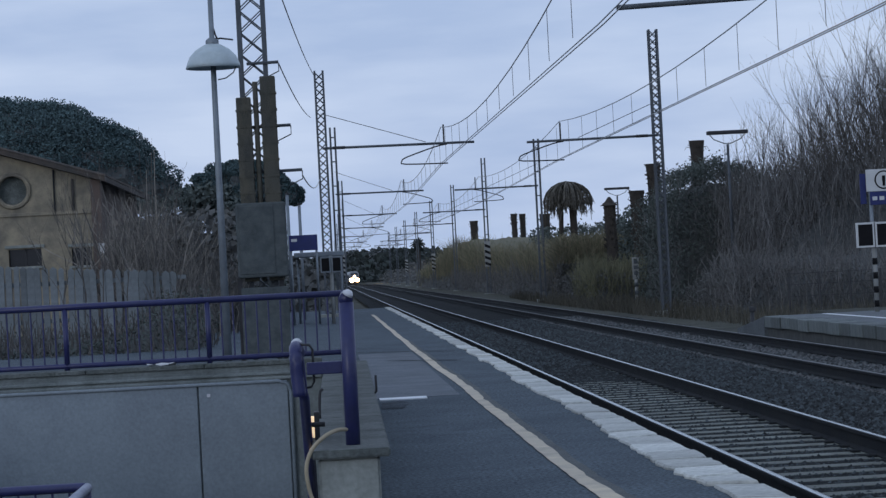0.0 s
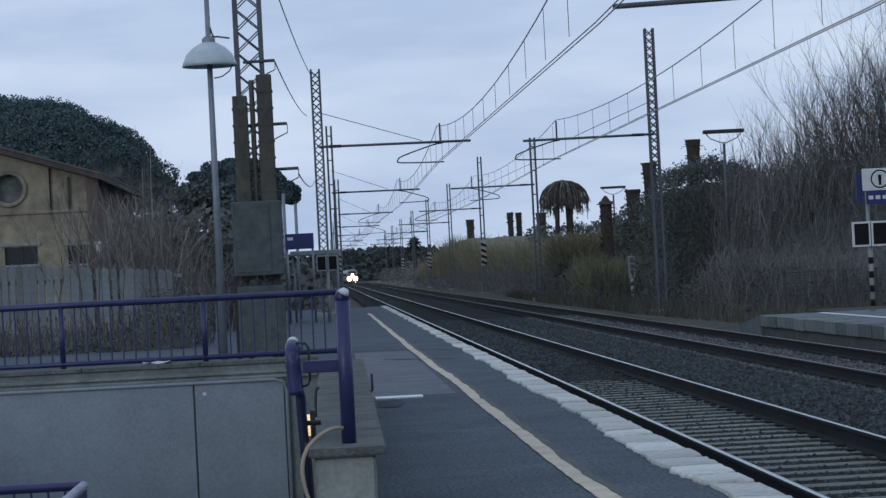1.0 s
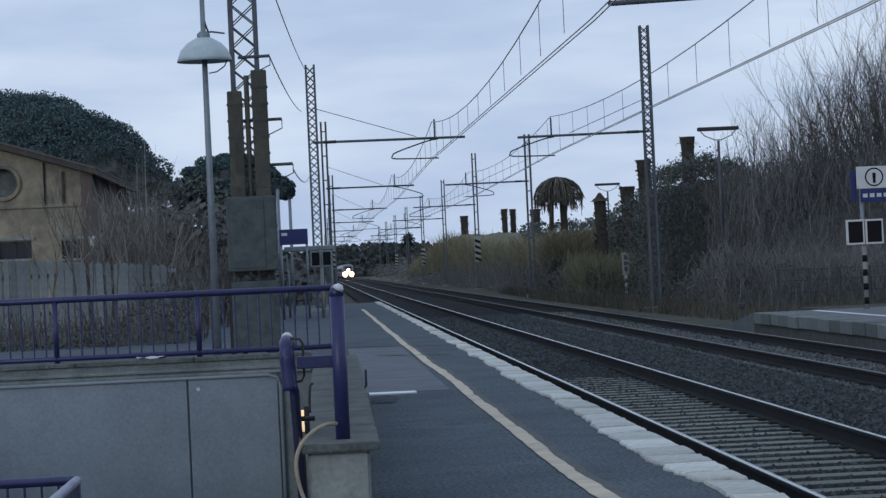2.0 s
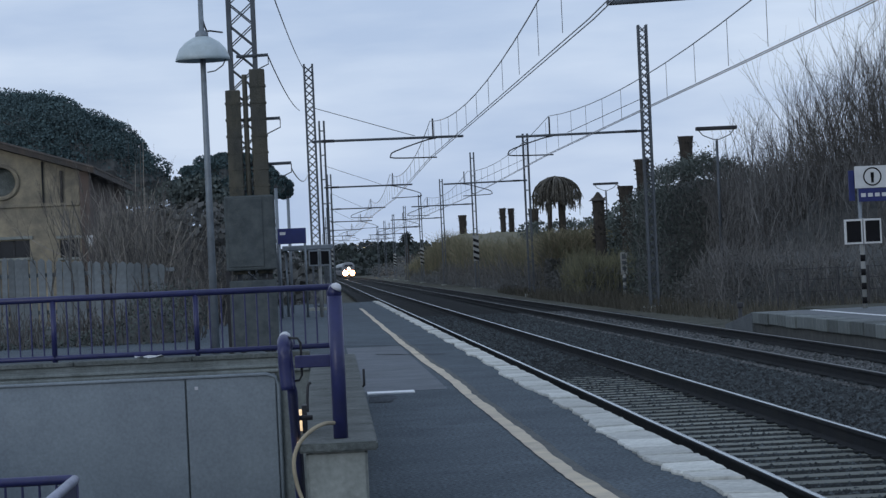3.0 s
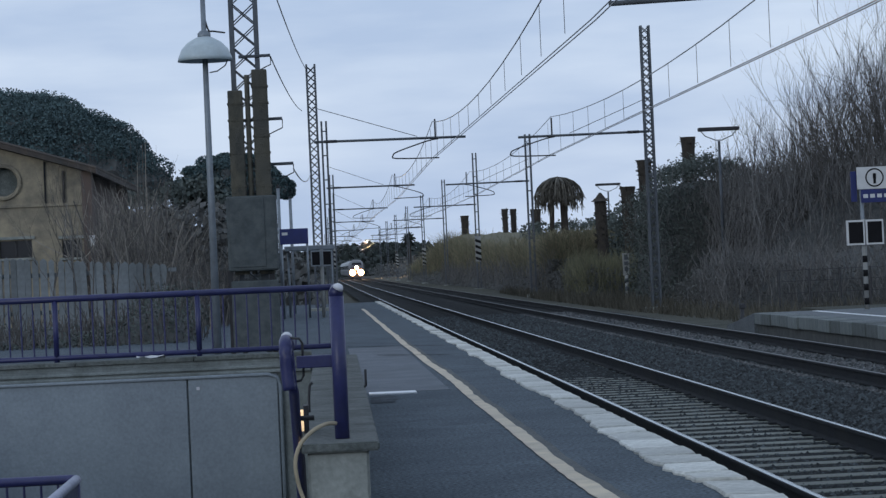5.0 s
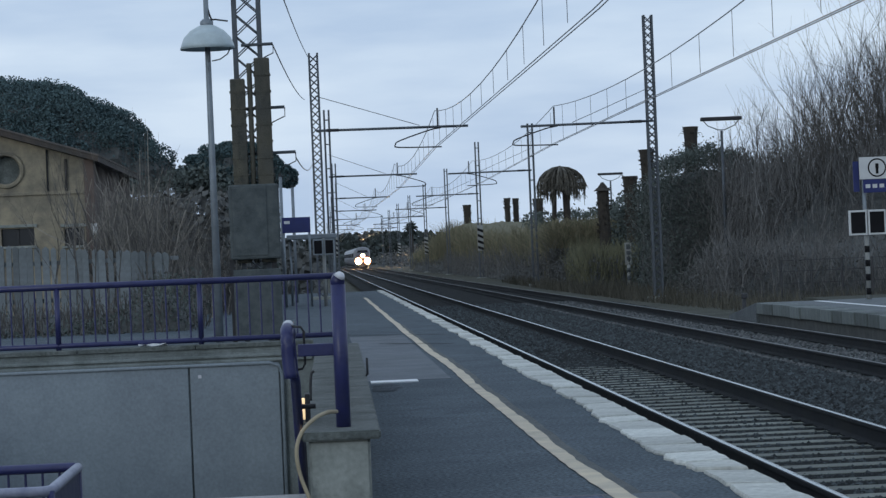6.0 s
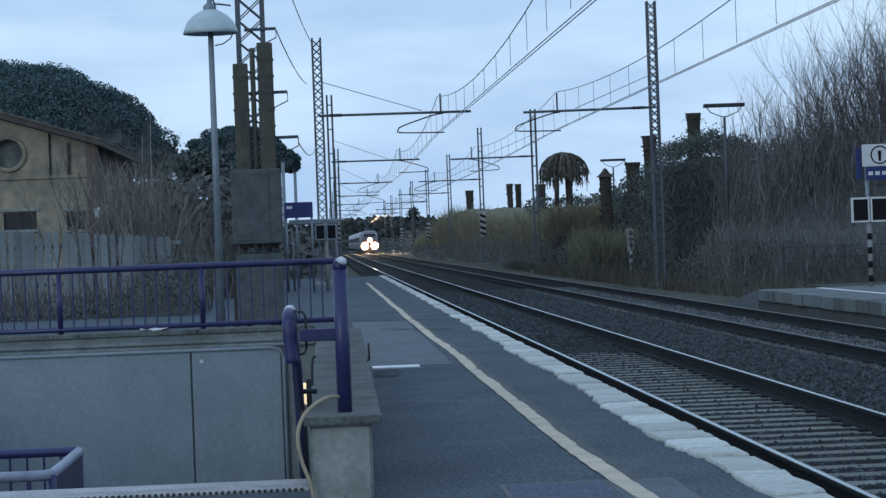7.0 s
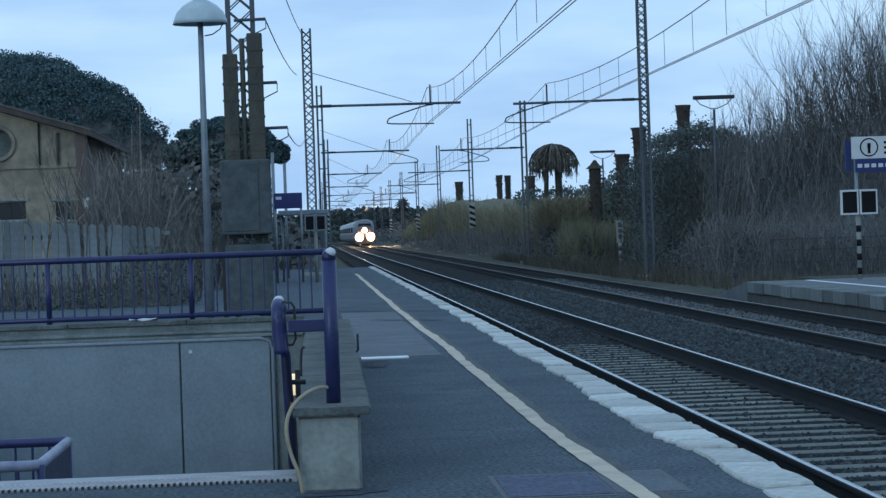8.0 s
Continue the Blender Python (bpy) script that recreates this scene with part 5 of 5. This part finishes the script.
def right_bank():
    def h1(x, y):
        return 4.45 + 0.12 * (x - 17) + 0.14 * math.sin(x * 1.7 + y * 0.3) + 0.1 * math.sin(x * 3.9)
    brush_mound("bramble_bank", "high bank of withered brambles and ivy beyond the tracks", "undergrowth", lambda y: (15.0 + 0.02 * (y - 84), 34.0), (84, 112), h1, SOIL, THICKET_LEAF, 16000, 0.035, 41, BANK_TWIG, 19000, 1.0)

    def h2(x, y):
        return 5.05 - 0.22 * (x - 15.45) ** 2 + 0.12 * math.sin(x * 5) + 0.08 * math.sin(x * 11 + y)
    brush_mound("ivy_clump", "rounded dark ivy-covered clump of trees", "tree clump", lambda y: (13.2, 18.2), (96, 104), h2, SOIL, IVY_LEAF, 42000, 0.04, 42, BANK_TWIG, 900, 0.8)

    def h3(x, y):
        return 4.15 - 0.35 * (x - 17.6) ** 2 * 0.25 + 0.15 * math.sin(x * 4)
    brush_mound("ivy_clump", "dark evergreen clump behind the lamp posts", "tree clump", lambda y: (14.9, 22.0), (124, 134), h3, SOIL, IVY_LEAF, 12000, 0.08, 43)

    def h4(x, y):
        return 0.7 + 0.25 * math.sin(x * 1.3 + y * 0.2) + 0.2 * math.sin(x * 3.7) + 0.05 * max(0, x - 12)
    brush_mound("bramble_scrub", "low grey-brown bramble scrub along the far track", "undergrowth", lambda y: (12.0, 18.5), (111, 126), h4, SOIL, THICKET_LEAF, 14000, 0.035, 45, REED_GREEN, 5200, 0.8)

    def h5(x, y):
        return 0.85 + 0.35 * math.sin(x * 1.1 + y * 0.5) + 0.2 * math.sin(x * 4.1) + 0.06 * max(0, x - 13)
    brush_mound("bramble_scrub", "low dark scrub at the foot of the high bank", "undergrowth", lambda y: (12.3, 27.0), (74, 84), h5, SOIL, THICKET_LEAF, 24000, 0.03, 46, BANK_TWIG, 6000, 0.6)

    brush_mound("bramble_scrub", "low brown scrub in front of the reed bed", "undergrowth", lambda y: (11.75, 13.2), (127, 320), lambda x, y: 0.75 + 0.45 * math.sin(y * 0.31) * math.sin(y * 0.11) + 0.2 * math.sin(y * 1.3), SOIL, THICKET_LEAF, 22000, 0.06, 50, BANK_TWIG, 4000, 0.9)

    def h6(x, y):
        return 3.9 + 0.15 * math.sin(x * 3) + 0.1 * math.sin(x * 7)
    brush_mound("dark_hedge", "dark hedge behind the reed bed", "hedge", lambda y: (14.6, 24.0), (168, 176), h6, SOIL, IVY_LEAF, 7000, 0.09, 47)
    # lower scrub along the foot of the bank
    rng = np.random.default_rng(44)
    g = Heap()
    n = 9000
    y = rng.uniform(58, 150, n)
    x = 10.9 + rng.random(n) ** 1.6 * 8
    for i in range(n):
        L = rng.uniform(0.12, 0.5)
        q = np.array((x[i], y[i], -0.62))
        g.rod([q, q + np.array((rng.normal() * 0.12, rng.normal() * 0.1, L * 1.25))], 0.02, 0.004)
    t = tagged(g.make("dead_grass", GRASS), "dead winter grass and weeds along the track", "grass", kind="stuff")
    # bare trees above the bank
    for k in range(26):
        x = 16.35 + 0.34 * k + rng.uniform(-0.25, 0.25)
        y = rng.uniform(86, 94)
        top = 4.6 + 4.7 * min(1.0, max(0, x - 16.0) / 4.6) ** 0.85
        s = thing("bare_tree", "leafless tree with upright fanning branches behind the bank", "tree", "bare trees", at=(x, y, -0.4))
        hp = Heap()
        for j in range(6):
            grow(hp, np.array((rng.normal() * 0.3, rng.normal() * 0.25, 0.0)), np.array((rng.normal() * 0.16 - 0.05, rng.normal() * 0.16, 1.0)), (top + 0.4) * rng.uniform(0.35, 0.455), 0.052, 4, rng, 0.36, 0.27)
        hp.make("bare_growth", BARK, s)
    brush_mound("weedy_verge", "weedy verge with dead stalks in front of the picket fence", "undergrowth", lambda y: (-9.0, -2.4), (50, 58.5), lambda x, y: 0.2 + 0.1 * math.sin(x * 2.3 + y) + 0.95 / (1 + math.exp(-(x + 3.9) * 5)), SOIL, IVY_LEAF, 16000, 0.03, 49, BARK, 1300, 0.5)
    brush_mound("dark_hedge", "dark evergreen hedge behind the old building", "hedge", lambda y: (-9.5, -1.5), (99, 105), lambda x, y: 4.9 + 0.25 * math.sin(x * 2.1) - 0.4 * max(0, x + 4.4) - 2.0 * math.exp(-((x + 4.7) / 0.42) ** 4), SOIL, IVY_LEAF, 12000, 0.08, 48)
    hang = Heap()
    p = rng.normal(size=(2600, 3)) * np.array((0.45, 0.4, 0.36)) + np.array((-4.65, 101, 4.55))
    hang.quads(p, 0.09, rng)
    tagged(hang.make("hanging_foliage", IVY_LEAF), "dark foliage hanging above a gap in the hedge", "foliage", kind="stuff")
    # wire mesh fence at the bank's foot
    f = thing("mesh_fence", "low dark wire fence at the foot of the bank", "fence")
    for k in range(17):
        part("post", tubed([(13.4 + k * 0.9, 72, -0.6), (13.4 + k * 0.9, 72, 0.75)], 0.035, 6), DARK_METAL, f)
    for z in (0.05, 0.4, 0.72):
        part("wire", tubed([(13.3, 72, z), (28, 72, z)], 0.008, 4), DARK_METAL, f)


def reeds():
    def h(x, y):
        base = 3.0 + 1.75 * math.exp(-((y - 240) / 45) ** 2)
        if y > 235:
            base -= (y - 235) * 0.012
        if y < 150 and x > 15.0:
            base -= (x - 15.0) * 0.5
        return max(0.8, base + 0.12 * math.sin(x * 2.3) + 0.1 * math.sin(x * 6.1 + y))
    rng = np.random.default_rng(52)
    t = thing("reed_bed", "tall thicket of dry yellowish reeds beside the track", "reeds", kind="stuff")

    def core(u, v):
        y = 128 + 205 * v
        x = 12.1 + 9 * u
        side = min(1.0, 9 * min(u, 1 - u), 12.0 * min(v, 1 - v))
        return (x, y, -0.7 + 0.9 * (h(x, y) + 0.6) * math.sqrt(max(0, side)) + rng.uniform(-0.1, 0.1))
    lump("core", REED_CORE, t, core, 24, 60)
    for name, m, n in (("dry_stems", REED, 17000), ("green_stems", REED_GREEN, 12000)):
        hp = Heap()
        for k in range(n):
            if k % 3:
                y = 126.8 + 2.5 * rng.random()
                x = 12.0 + 8.0 * rng.random()
            else:
                y = 127 + 205 * rng.random() ** 1.3
                x = 11.9 + (0.8 if k % 2 else 4.0) * rng.random()
            top = h(x, y) * rng.uniform(0.7, 1.06)
            z0 = -0.6 + (top + 0.4) * rng.random() ** 0.7 * 0.82
            L = max(0.3, (top - z0) * rng.uniform(0.4, 1.0))
            d = np.array((rng.normal() * 0.16, rng.normal() * 0.13, 1.0))
            q = np.array((x, y, z0))
            bend = np.array((rng.normal() * 0.25, 0, -0.06)) * L
            hp.rod([q, q + d * L * 0.6, q + d * L + bend], 0.02, 0.006)
        hp.make(name, m, t)
    # the line of scrub that carries on beside the track
    rng = np.random.default_rng(53)
    for side, label in ((1, "dark scrub lining the railway into the distance"), (-1, "dark scrub along the left of the railway in the distance")):
        s = thing("lineside_scrub", label, "scrub", kind="stuff")
        lf = Heap()
        n = 24000
        y = (150 if side > 0 else 112) + 620 * rng.random(n) ** 1.6
        off = rng.random(n)
        x = (12.6 + 0.004 * y + 26 * off) if side > 0 else (0.2 - 0.001 * y - 22 * off)
        top = 1.4 + 1.7 * off + 0.6 * np.sin(y * 0.06) + (1.4 if side > 0 else 0.6)
        z = np.array([dip(v) for v in y]) - 0.7 + (top + 0.5) * rng.random(n)
        lf.quads(np.stack([x, y, z], axis=1), 0.22, rng)
        lf.make("leaves", THICKET_LEAF, s)
        sh = 1 if side > 0 else -1

        def core2(u, v):
            yy = (165 if sh > 0 else 118) + 640 * v
            xx = (13.4 + 0.004 * yy + 40 * u) if sh > 0 else (-0.7 - 0.001 * yy - 40 * u)
            return (xx, yy, dip(yy) - 0.8 + (2.3 + 0.5 * math.sin(yy * 0.09) + 1.2 * u) * min(1, 5 * u + 0.02))
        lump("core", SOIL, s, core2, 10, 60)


def palms():
    rng = np.random.default_rng(61)
    # the big one with hanging dead fronds
    t = thing("dead_palm", "palm with a dome of hanging dry fronds on a double trunk", "palm", "dead palms", at=(14.72, 150, 0.06))
    for dx, r in ((-0.5, 0.15), (0.34, 0.22)):
        hp = Heap()
        hp.rod([(dx * 1.2, 0, -0.6), (dx, 0, 2.2), (dx * 0.8, 0, 5.3)], r * 1.15, r, 8)
        hp.make("trunk", TRUNK, t)
    fr = Heap()
    for k in range(170):
        a = rng.uniform(0, 6.283)
        ex = 1.5 * math.sqrt(rng.uniform(0.1, 1.0))
        hang = (rng.uniform(0.1, 1.5) if k % 4 else rng.uniform(0.1, 0.5)) * (0.45 + 0.55 * abs(math.cos(a)) ** 0.5)
        pts = []
        for i in range(7):
            th = 2.1 * i / 6
            bow = min(th, 1.45)
            pts.append((math.cos(a) * ex * math.sin(bow) * 1.02, math.sin(a) * ex * math.sin(bow), 5.0 + 1.2 * math.cos(bow) * (0.6 + 0.4 * ex / 1.5) + 0.1 - max(0, th - 1.45) * hang * 1.5))
        fr.rod(pts, 0.05, 0.018)
        for i in range(1, 6):
            q = np.array(pts[i])
            for j in range(3):
                d = np.array((rng.normal() * 0.12, rng.normal() * 0.12, -rng.uniform(0.15, 0.5)))
                fr.rod([q, q + d], 0.03, 0.008)
    fr.make("fronds", FROND, t)
    # stumps of other palms, their heads cut off or rotted away
    for k_stump, (x, y, top, r) in enumerate(((18.2, 120, 6.98, 0.3), (15.15, 120, 4.7, 0.3), (13.8, 120, 4.2, 0.27), (16.15, 121, 6.0, 0.3), (17.73, 200, 5.5, 0.36), (18.27, 240, 6.5, 0.26), (19.25, 242, 6.5, 0.26), (15.56, 260, 6.4, 0.36))):
        s = thing("palm_stump", "dark headless palm trunk with a ragged top", "palm stump", "palm stumps", at=(x, y, -0.6))
        hp = Heap()
        H = top + 0.6
        hp.rod([(0, 0, 0), (0.04, 0, H * 0.5), (0, 0, H - 0.55), (0, 0, H - 0.1), (0, 0, H)], r, r * 1.12, 10)
        for k in range(90):
            a, z = rng.uniform(0, 6.283), H - 2.4 * rng.random()
            d = np.array((math.cos(a), math.sin(a), 0))
            hp.rod([d * r * 0.85 + (0, 0, z), d * (r + rng.uniform(0.04, 0.16)) + (0, 0, z + rng.uniform(-0.05, 0.16))], 0.05, 0.02)
        for k in range(3):
            a = rng.uniform(0, 6.283)
            d = np.array((math.cos(a), math.sin(a), 0))
            hp.rod([d * r + (0, 0, H - 0.3), d * (r + 0.2) + (0, 0, H - 0.25), d * (r + 0.3) + (0, 0, H - 0.4)], 0.02, 0.008)
        if k_stump == 2:
            hp.rod([(0, 0, H - 0.12), (0, 0, H + 0.02), (0, 0, H + 0.3)], r * 1.75, 0.06, 10)
        else:
            hp.rod([(0, 0, H - 0.7), (0, 0, H - 0.2), (0, 0, H + 0.04)], r * 1.05, r * 1.3, 10)
        hp.add([(r * 1.12 * math.cos(6.283 * k / 10), r * 1.12 * math.sin(6.283 * k / 10), H - 0.02) for k in range(10)], [tuple(range(10))])
        hp.make("trunk", TRUNK, s)
    # a live palm far down the line
    for x, y, top, sz in ((14.0, 380, 6.3, 1.0),):
        s = thing("fan_palm", "distant palm with a bushy dark crown", "palm", at=(x, y, dip(y) - 0.7))
        hp = Heap()
        hp.rod([(0, 0, 0), (0.1, 0, top)], 0.35, 0.3, 8)
        hp.make("trunk", TRUNK, s)
        fr = Heap()
        for k in range(80):
            a, e = rng.uniform(0, 6.283), rng.uniform(-0.9, 1.4)
            L = rng.uniform(0.9, 1.5) * sz
            d = np.array((math.cos(a) * math.cos(e), math.sin(a) * math.cos(e), math.sin(e)))
            q = np.array((0, 0, top))
            fr.rod([q, q + d * L * 0.6, q + d * L + np.array((0, 0, -0.3))], 0.16, 0.05)
        fr.make("fronds", FAR_TREES, s)


def distance():
    rng = np.random.default_rng(71)
    # low wooded rise that closes the view
    t = thing("far_wooded_rise", "low wooded rise in the far distance", "woods", kind="stuff")

    def ridge(x):
        return 7.0 + 2.2 * math.sin(x * 0.021 + 1.0) + 1.5 * math.sin(x * 0.06) + (6 if abs(x) > 140 else 0)

    def core(u, v):
        x = -420 + 900 * u
        return (x, 900 + 160 * v, -2.2 + (ridge(x) + 1.6) * math.sin(v * 1.571))
    lump("core", FAR_TREES, t, core, 120, 8)
    lf = Heap()
    n = 16000
    x = -260 + 600 * rng.random(n)
    v = rng.random(n)
    z = np.array([-2 + (ridge(a) + 2.6) * math.sin(b * 1.571) for a, b in zip(x, v)]) + rng.normal(size=n) * 0.5
    lf.quads(np.stack([x, 898 + 160 * v, z], axis=1), 1.3, rng)
    lf.make("crowns", FAR_TREES, t)
    for k, (x, y, hgt, wid) in enumerate(((15.5, 980, 10.5, 8.5), (27, 930, 10, 7), (4.5, 990, 11, 3.2), (8.4, 1000, 12.5, 2.8), (-1.5, 520, 6.0, 3.5), (22, 980, 9.0, 7.5), (11.5, 1010, 11.8, 2.4), (6.2, 960, 9.6, 2.4), (-8, 420, 5.5, 4.5), (-14, 400, 6.2, 4.5), (1.0, 960, 9.0, 5.0), (18.5, 420, 5.0, 4.0), (21.5, 470, 5.4, 4.5))):
        s = thing("far_tree", "dark tree beside the line in the distance", "tree", "far trees", at=(x, y, dip(y) - 0.8))
        hp = Heap()
        hp.rod([(0, 0, 0), (0, 0, hgt * 0.6)], 0.25, 0.15, 6)
        hp.make("trunk", TRUNK, s)
        lf = Heap()
        n = 520
        p = rng.normal(size=(n, 3))
        p /= np.linalg.norm(p, axis=1)[:, None]
        p *= rng.uniform(0.3, 1.05, (n, 1)) ** 0.6 * np.array((wid / 2, wid / 2, hgt * 0.36))
        p[:, 0] *= 1 + 0.35 * np.sin(p[:, 2] * 2 + k)
        lf.quads(p + np.array((0, 0, hgt * 0.64)), 0.42, rng)
        lf.make("crown", FAR_TREES, s)
    # houses at the far end
    for x, y, w, hh in ((-9.5, 640, 9.0, 4.4), (29.0, 720, 8.0, 5.0)):
        h = thing("far_house", "low distant house with a tiled roof beside the line", "house", "far houses", at=(x, y, dip(y) - 0.8))
        part("wall", boxed(-w / 2, w / 2, 0, 7, 0, hh), STUCCO, h)
        part("roof", extrude_outline([(-w / 2 - 0.4, hh), (w / 2 + 0.4, hh), (0, hh + 1.6)], "y", -0.4, 7.4), ROOF_TILE, h)
        for k in range(3):
            part("window", boxed(-w / 2 + 1.2 + 2.6 * k, -w / 2 + 2.2 + 2.6 * k, -0.05, 0.05, 2.0, 3.4), GLASS_DARK, h)


# ---- the train ----


def car_section(hw, top, low):
    """Half-round car body outline as (x, z)."""
    return [(-hw * 0.86, low), (hw * 0.86, low), (hw, low + 0.35), (hw, top - 1.15), (hw * 0.94, top - 0.6), (hw * 0.72, top - 0.2), (hw * 0.35, top - 0.03), (0, top), (-hw * 0.35, top - 0.03), (-hw * 0.72, top - 0.2), (-hw * 0.94, top - 0.6), (-hw, top - 1.15), (-hw, low + 0.35)]


def loft(sections):
    bm = bmesh.new()
    rings = [[bm.verts.new((x, y, z)) for x, z in pts] for y, pts in sections]
    k = len(rings[0])
    for a, b in zip(rings, rings[1:]):
        for i in range(k):
            bm.faces.new((a[i], a[(i + 1) % k], b[(i + 1) % k], b[i]))
    bm.faces.new(list(reversed(rings[0])))
    bm.faces.new(rings[-1])
    bmesh.ops.recalc_face_normals(bm, faces=bm.faces)
    return bm


def bogie(parent, y):
    b = part("bogie", boxed(-1.1, 1.1, y - 1.7, y + 1.7, 0.42, 0.85, 0.05), DARK_METAL, parent)
    for dy in (-1.25, 1.25):
        for x in (-0.753, 0.753):
            part("wheel", tubed([(x - 0.065, y + dy, 0.45), (x + 0.065, y + dy, 0.45)], 0.45, 16), RUST, b)


def train():
    """An express with a sloping cab, its own space at the rail head under the nose."""
    t = thing("express_train", "white express train with lit headlights on the far track", "train", at=(T2, 700, RAIL_Z))
    hw, top, low = 1.42, 3.85, 0.55
    full = car_section(hw, top, low)

    def cut(k, drop, y):
        return (y, [(x * k, low + 0.25 * (1 - k) + (z - low) * (1 - drop)) for x, z in full])
    secs = [cut(0.8, 0.46, 0.0), cut(0.9, 0.36, 0.35), cut(0.965, 0.2, 1.0), cut(0.99, 0.07, 1.9), cut(1.0, 0.0, 2.9), (19.5, full)]
    body = part("locomotive_body", loft(secs), TRAIN_GREY, t, "grey locomotive body with a sloping nose")
    part("windscreen", extrude_outline([(-1.08, 2.55), (1.08, 2.55), (0.86, 3.2), (-0.86, 3.2)], "y", 0.62, 1.6), TRAIN_GLASS, body, "dark windscreen")
    part("nose_band", boxed(-1.22, 1.22, -0.03, 0.3, 1.9, 2.02, 0.02), TRAIN_RED, body, "red band")
    part("skirt", boxed(-1.2, 1.2, 0.05, 18.5, 0.22, 0.62, 0.05), TRAIN_GREY, body)
    for s in (-1, 1):
        part("side_band", boxed(s * 1.425 - 0.01, s * 1.425 + 0.01, 3.2, 19.3, 1.0, 1.7), TRAIN_GREY, body, "grey band")
        # Lamp discs drawn oversized; outer rings stand in for their glow.
        lamp = part("headlight", lathe_lamp(s * 0.84, 1.2, 0.44, -0.42), HEADLIGHT, body, "lit headlight")
        part("halo_ring", lathe_lamp(s * 0.84, 1.2, 0.64, -0.36), HALO_RING, lamp, "warm emissive ring standing in for the lamp's halo")
        part("buffer", tubed([(s * 0.87, -0.3, 0.62), (s * 0.87, 0.3, 0.62)], 0.18, 12), DARK_METAL, body)
    lamp = part("headlight", lathe_lamp(0, 2.2, 0.23, -0.12), HEADLIGHT, body, "lit upper headlight")
    part("halo_ring", lathe_lamp(0, 2.2, 0.34, -0.06), HALO_RING, lamp, "warm emissive ring standing in for the lamp's halo")
    part("coupling", tubed([(0, -0.4, 0.95), (0, 0.3, 0.95)], 0.1, 8), DARK_METAL, body)
    part("pantograph", tubed([(0, 14.5, 3.85), (0, 13.2, 4.5), (0, 14.6, 5.1)], 0.05, 6), DARK_METAL, body)
    part("collector", tubed([(-0.8, 14.6, 5.12), (0.8, 14.6, 5.12)], 0.05, 6), DARK_METAL, body)
    for y in (4.0, 15.5):
        bogie(t, y)
    for c in range(7):
        y0 = 20.1 + 26.4 * c
        coach = part("coach_body", loft([(y0, full), (y0 + 25.6, full)]), TRAIN_WHITE, t, "white coach body")
        part("underframe", boxed(-1.2, 1.2, y0 + 6, y0 + 19, 0.3, 0.6, 0.05), DARK_METAL, coach)
        for s in (-1, 1):
            part("lower_band", boxed(s * 1.425 - 0.01, s * 1.425 + 0.01, y0 + 0.3, y0 + 25.3, 0.95, 1.6), TRAIN_GREY, coach, "grey band")
            for k in range(10):
                yy = y0 + 2.6 + 2.1 * k
                part("window", boxed(s * 1.425 - 0.012, s * 1.425 + 0.012, yy, yy + 1.5, 1.9, 2.75), TRAIN_GLASS, coach)
        part("gangway", boxed(-0.6, 0.6, y0 - 0.6, y0 + 0.02, 0.8, 3.2), DARK_METAL, coach)
    for c in range(7):
        for d in (4.0, 21.6):
            bogie(t, 20.1 + 26.4 * c + d)
    return t


def lathe_lamp(x, z, r, front=-0.06):
    bm = bmesh.new()
    n = 20
    a = [bm.verts.new((x + r * math.cos(6.2832 * k / n), front, z + r * math.sin(6.2832 * k / n))) for k in range(n)]
    b = [bm.verts.new((x + r * math.cos(6.2832 * k / n), front + 0.5, z + r * math.sin(6.2832 * k / n))) for k in range(n)]
    c = bm.verts.new((x, front - 0.04, z))
    for k in range(n):
        bm.faces.new((a[k], a[(k + 1) % n], b[(k + 1) % n], b[k]))
        bm.faces.new((a[(k + 1) % n], a[k], c))
    return bm


# ---- put it all in its place ----
ground()
ballast_bed()
platforms()
tracks()
stairwell()
side_parapet()
railings()
parapet_fittings()
foot_dirt()
hatch()
catenary()
anchor_tower()
platform_lamp()
yard_lamps()
signs()
old_building()
umbrella_pine(-14.3, 112, 9.92, 7.65, 5.3, 81, 120)
umbrella_pine(-4.1, 125, 7.5, 3.0, 2.4, 82, 44)
bare_shrubs()
right_bank()
reeds()
palms()
distance()
express = train()
picket_fence()
stones()
edge_stones()


def motions():
    walk(express, [(t, pose(T2, 733 - 45.5 * t, RAIL_Z + dip(733 - 45.5 * t))) for t in [0.5 * k for k in range(17)]])


motions()
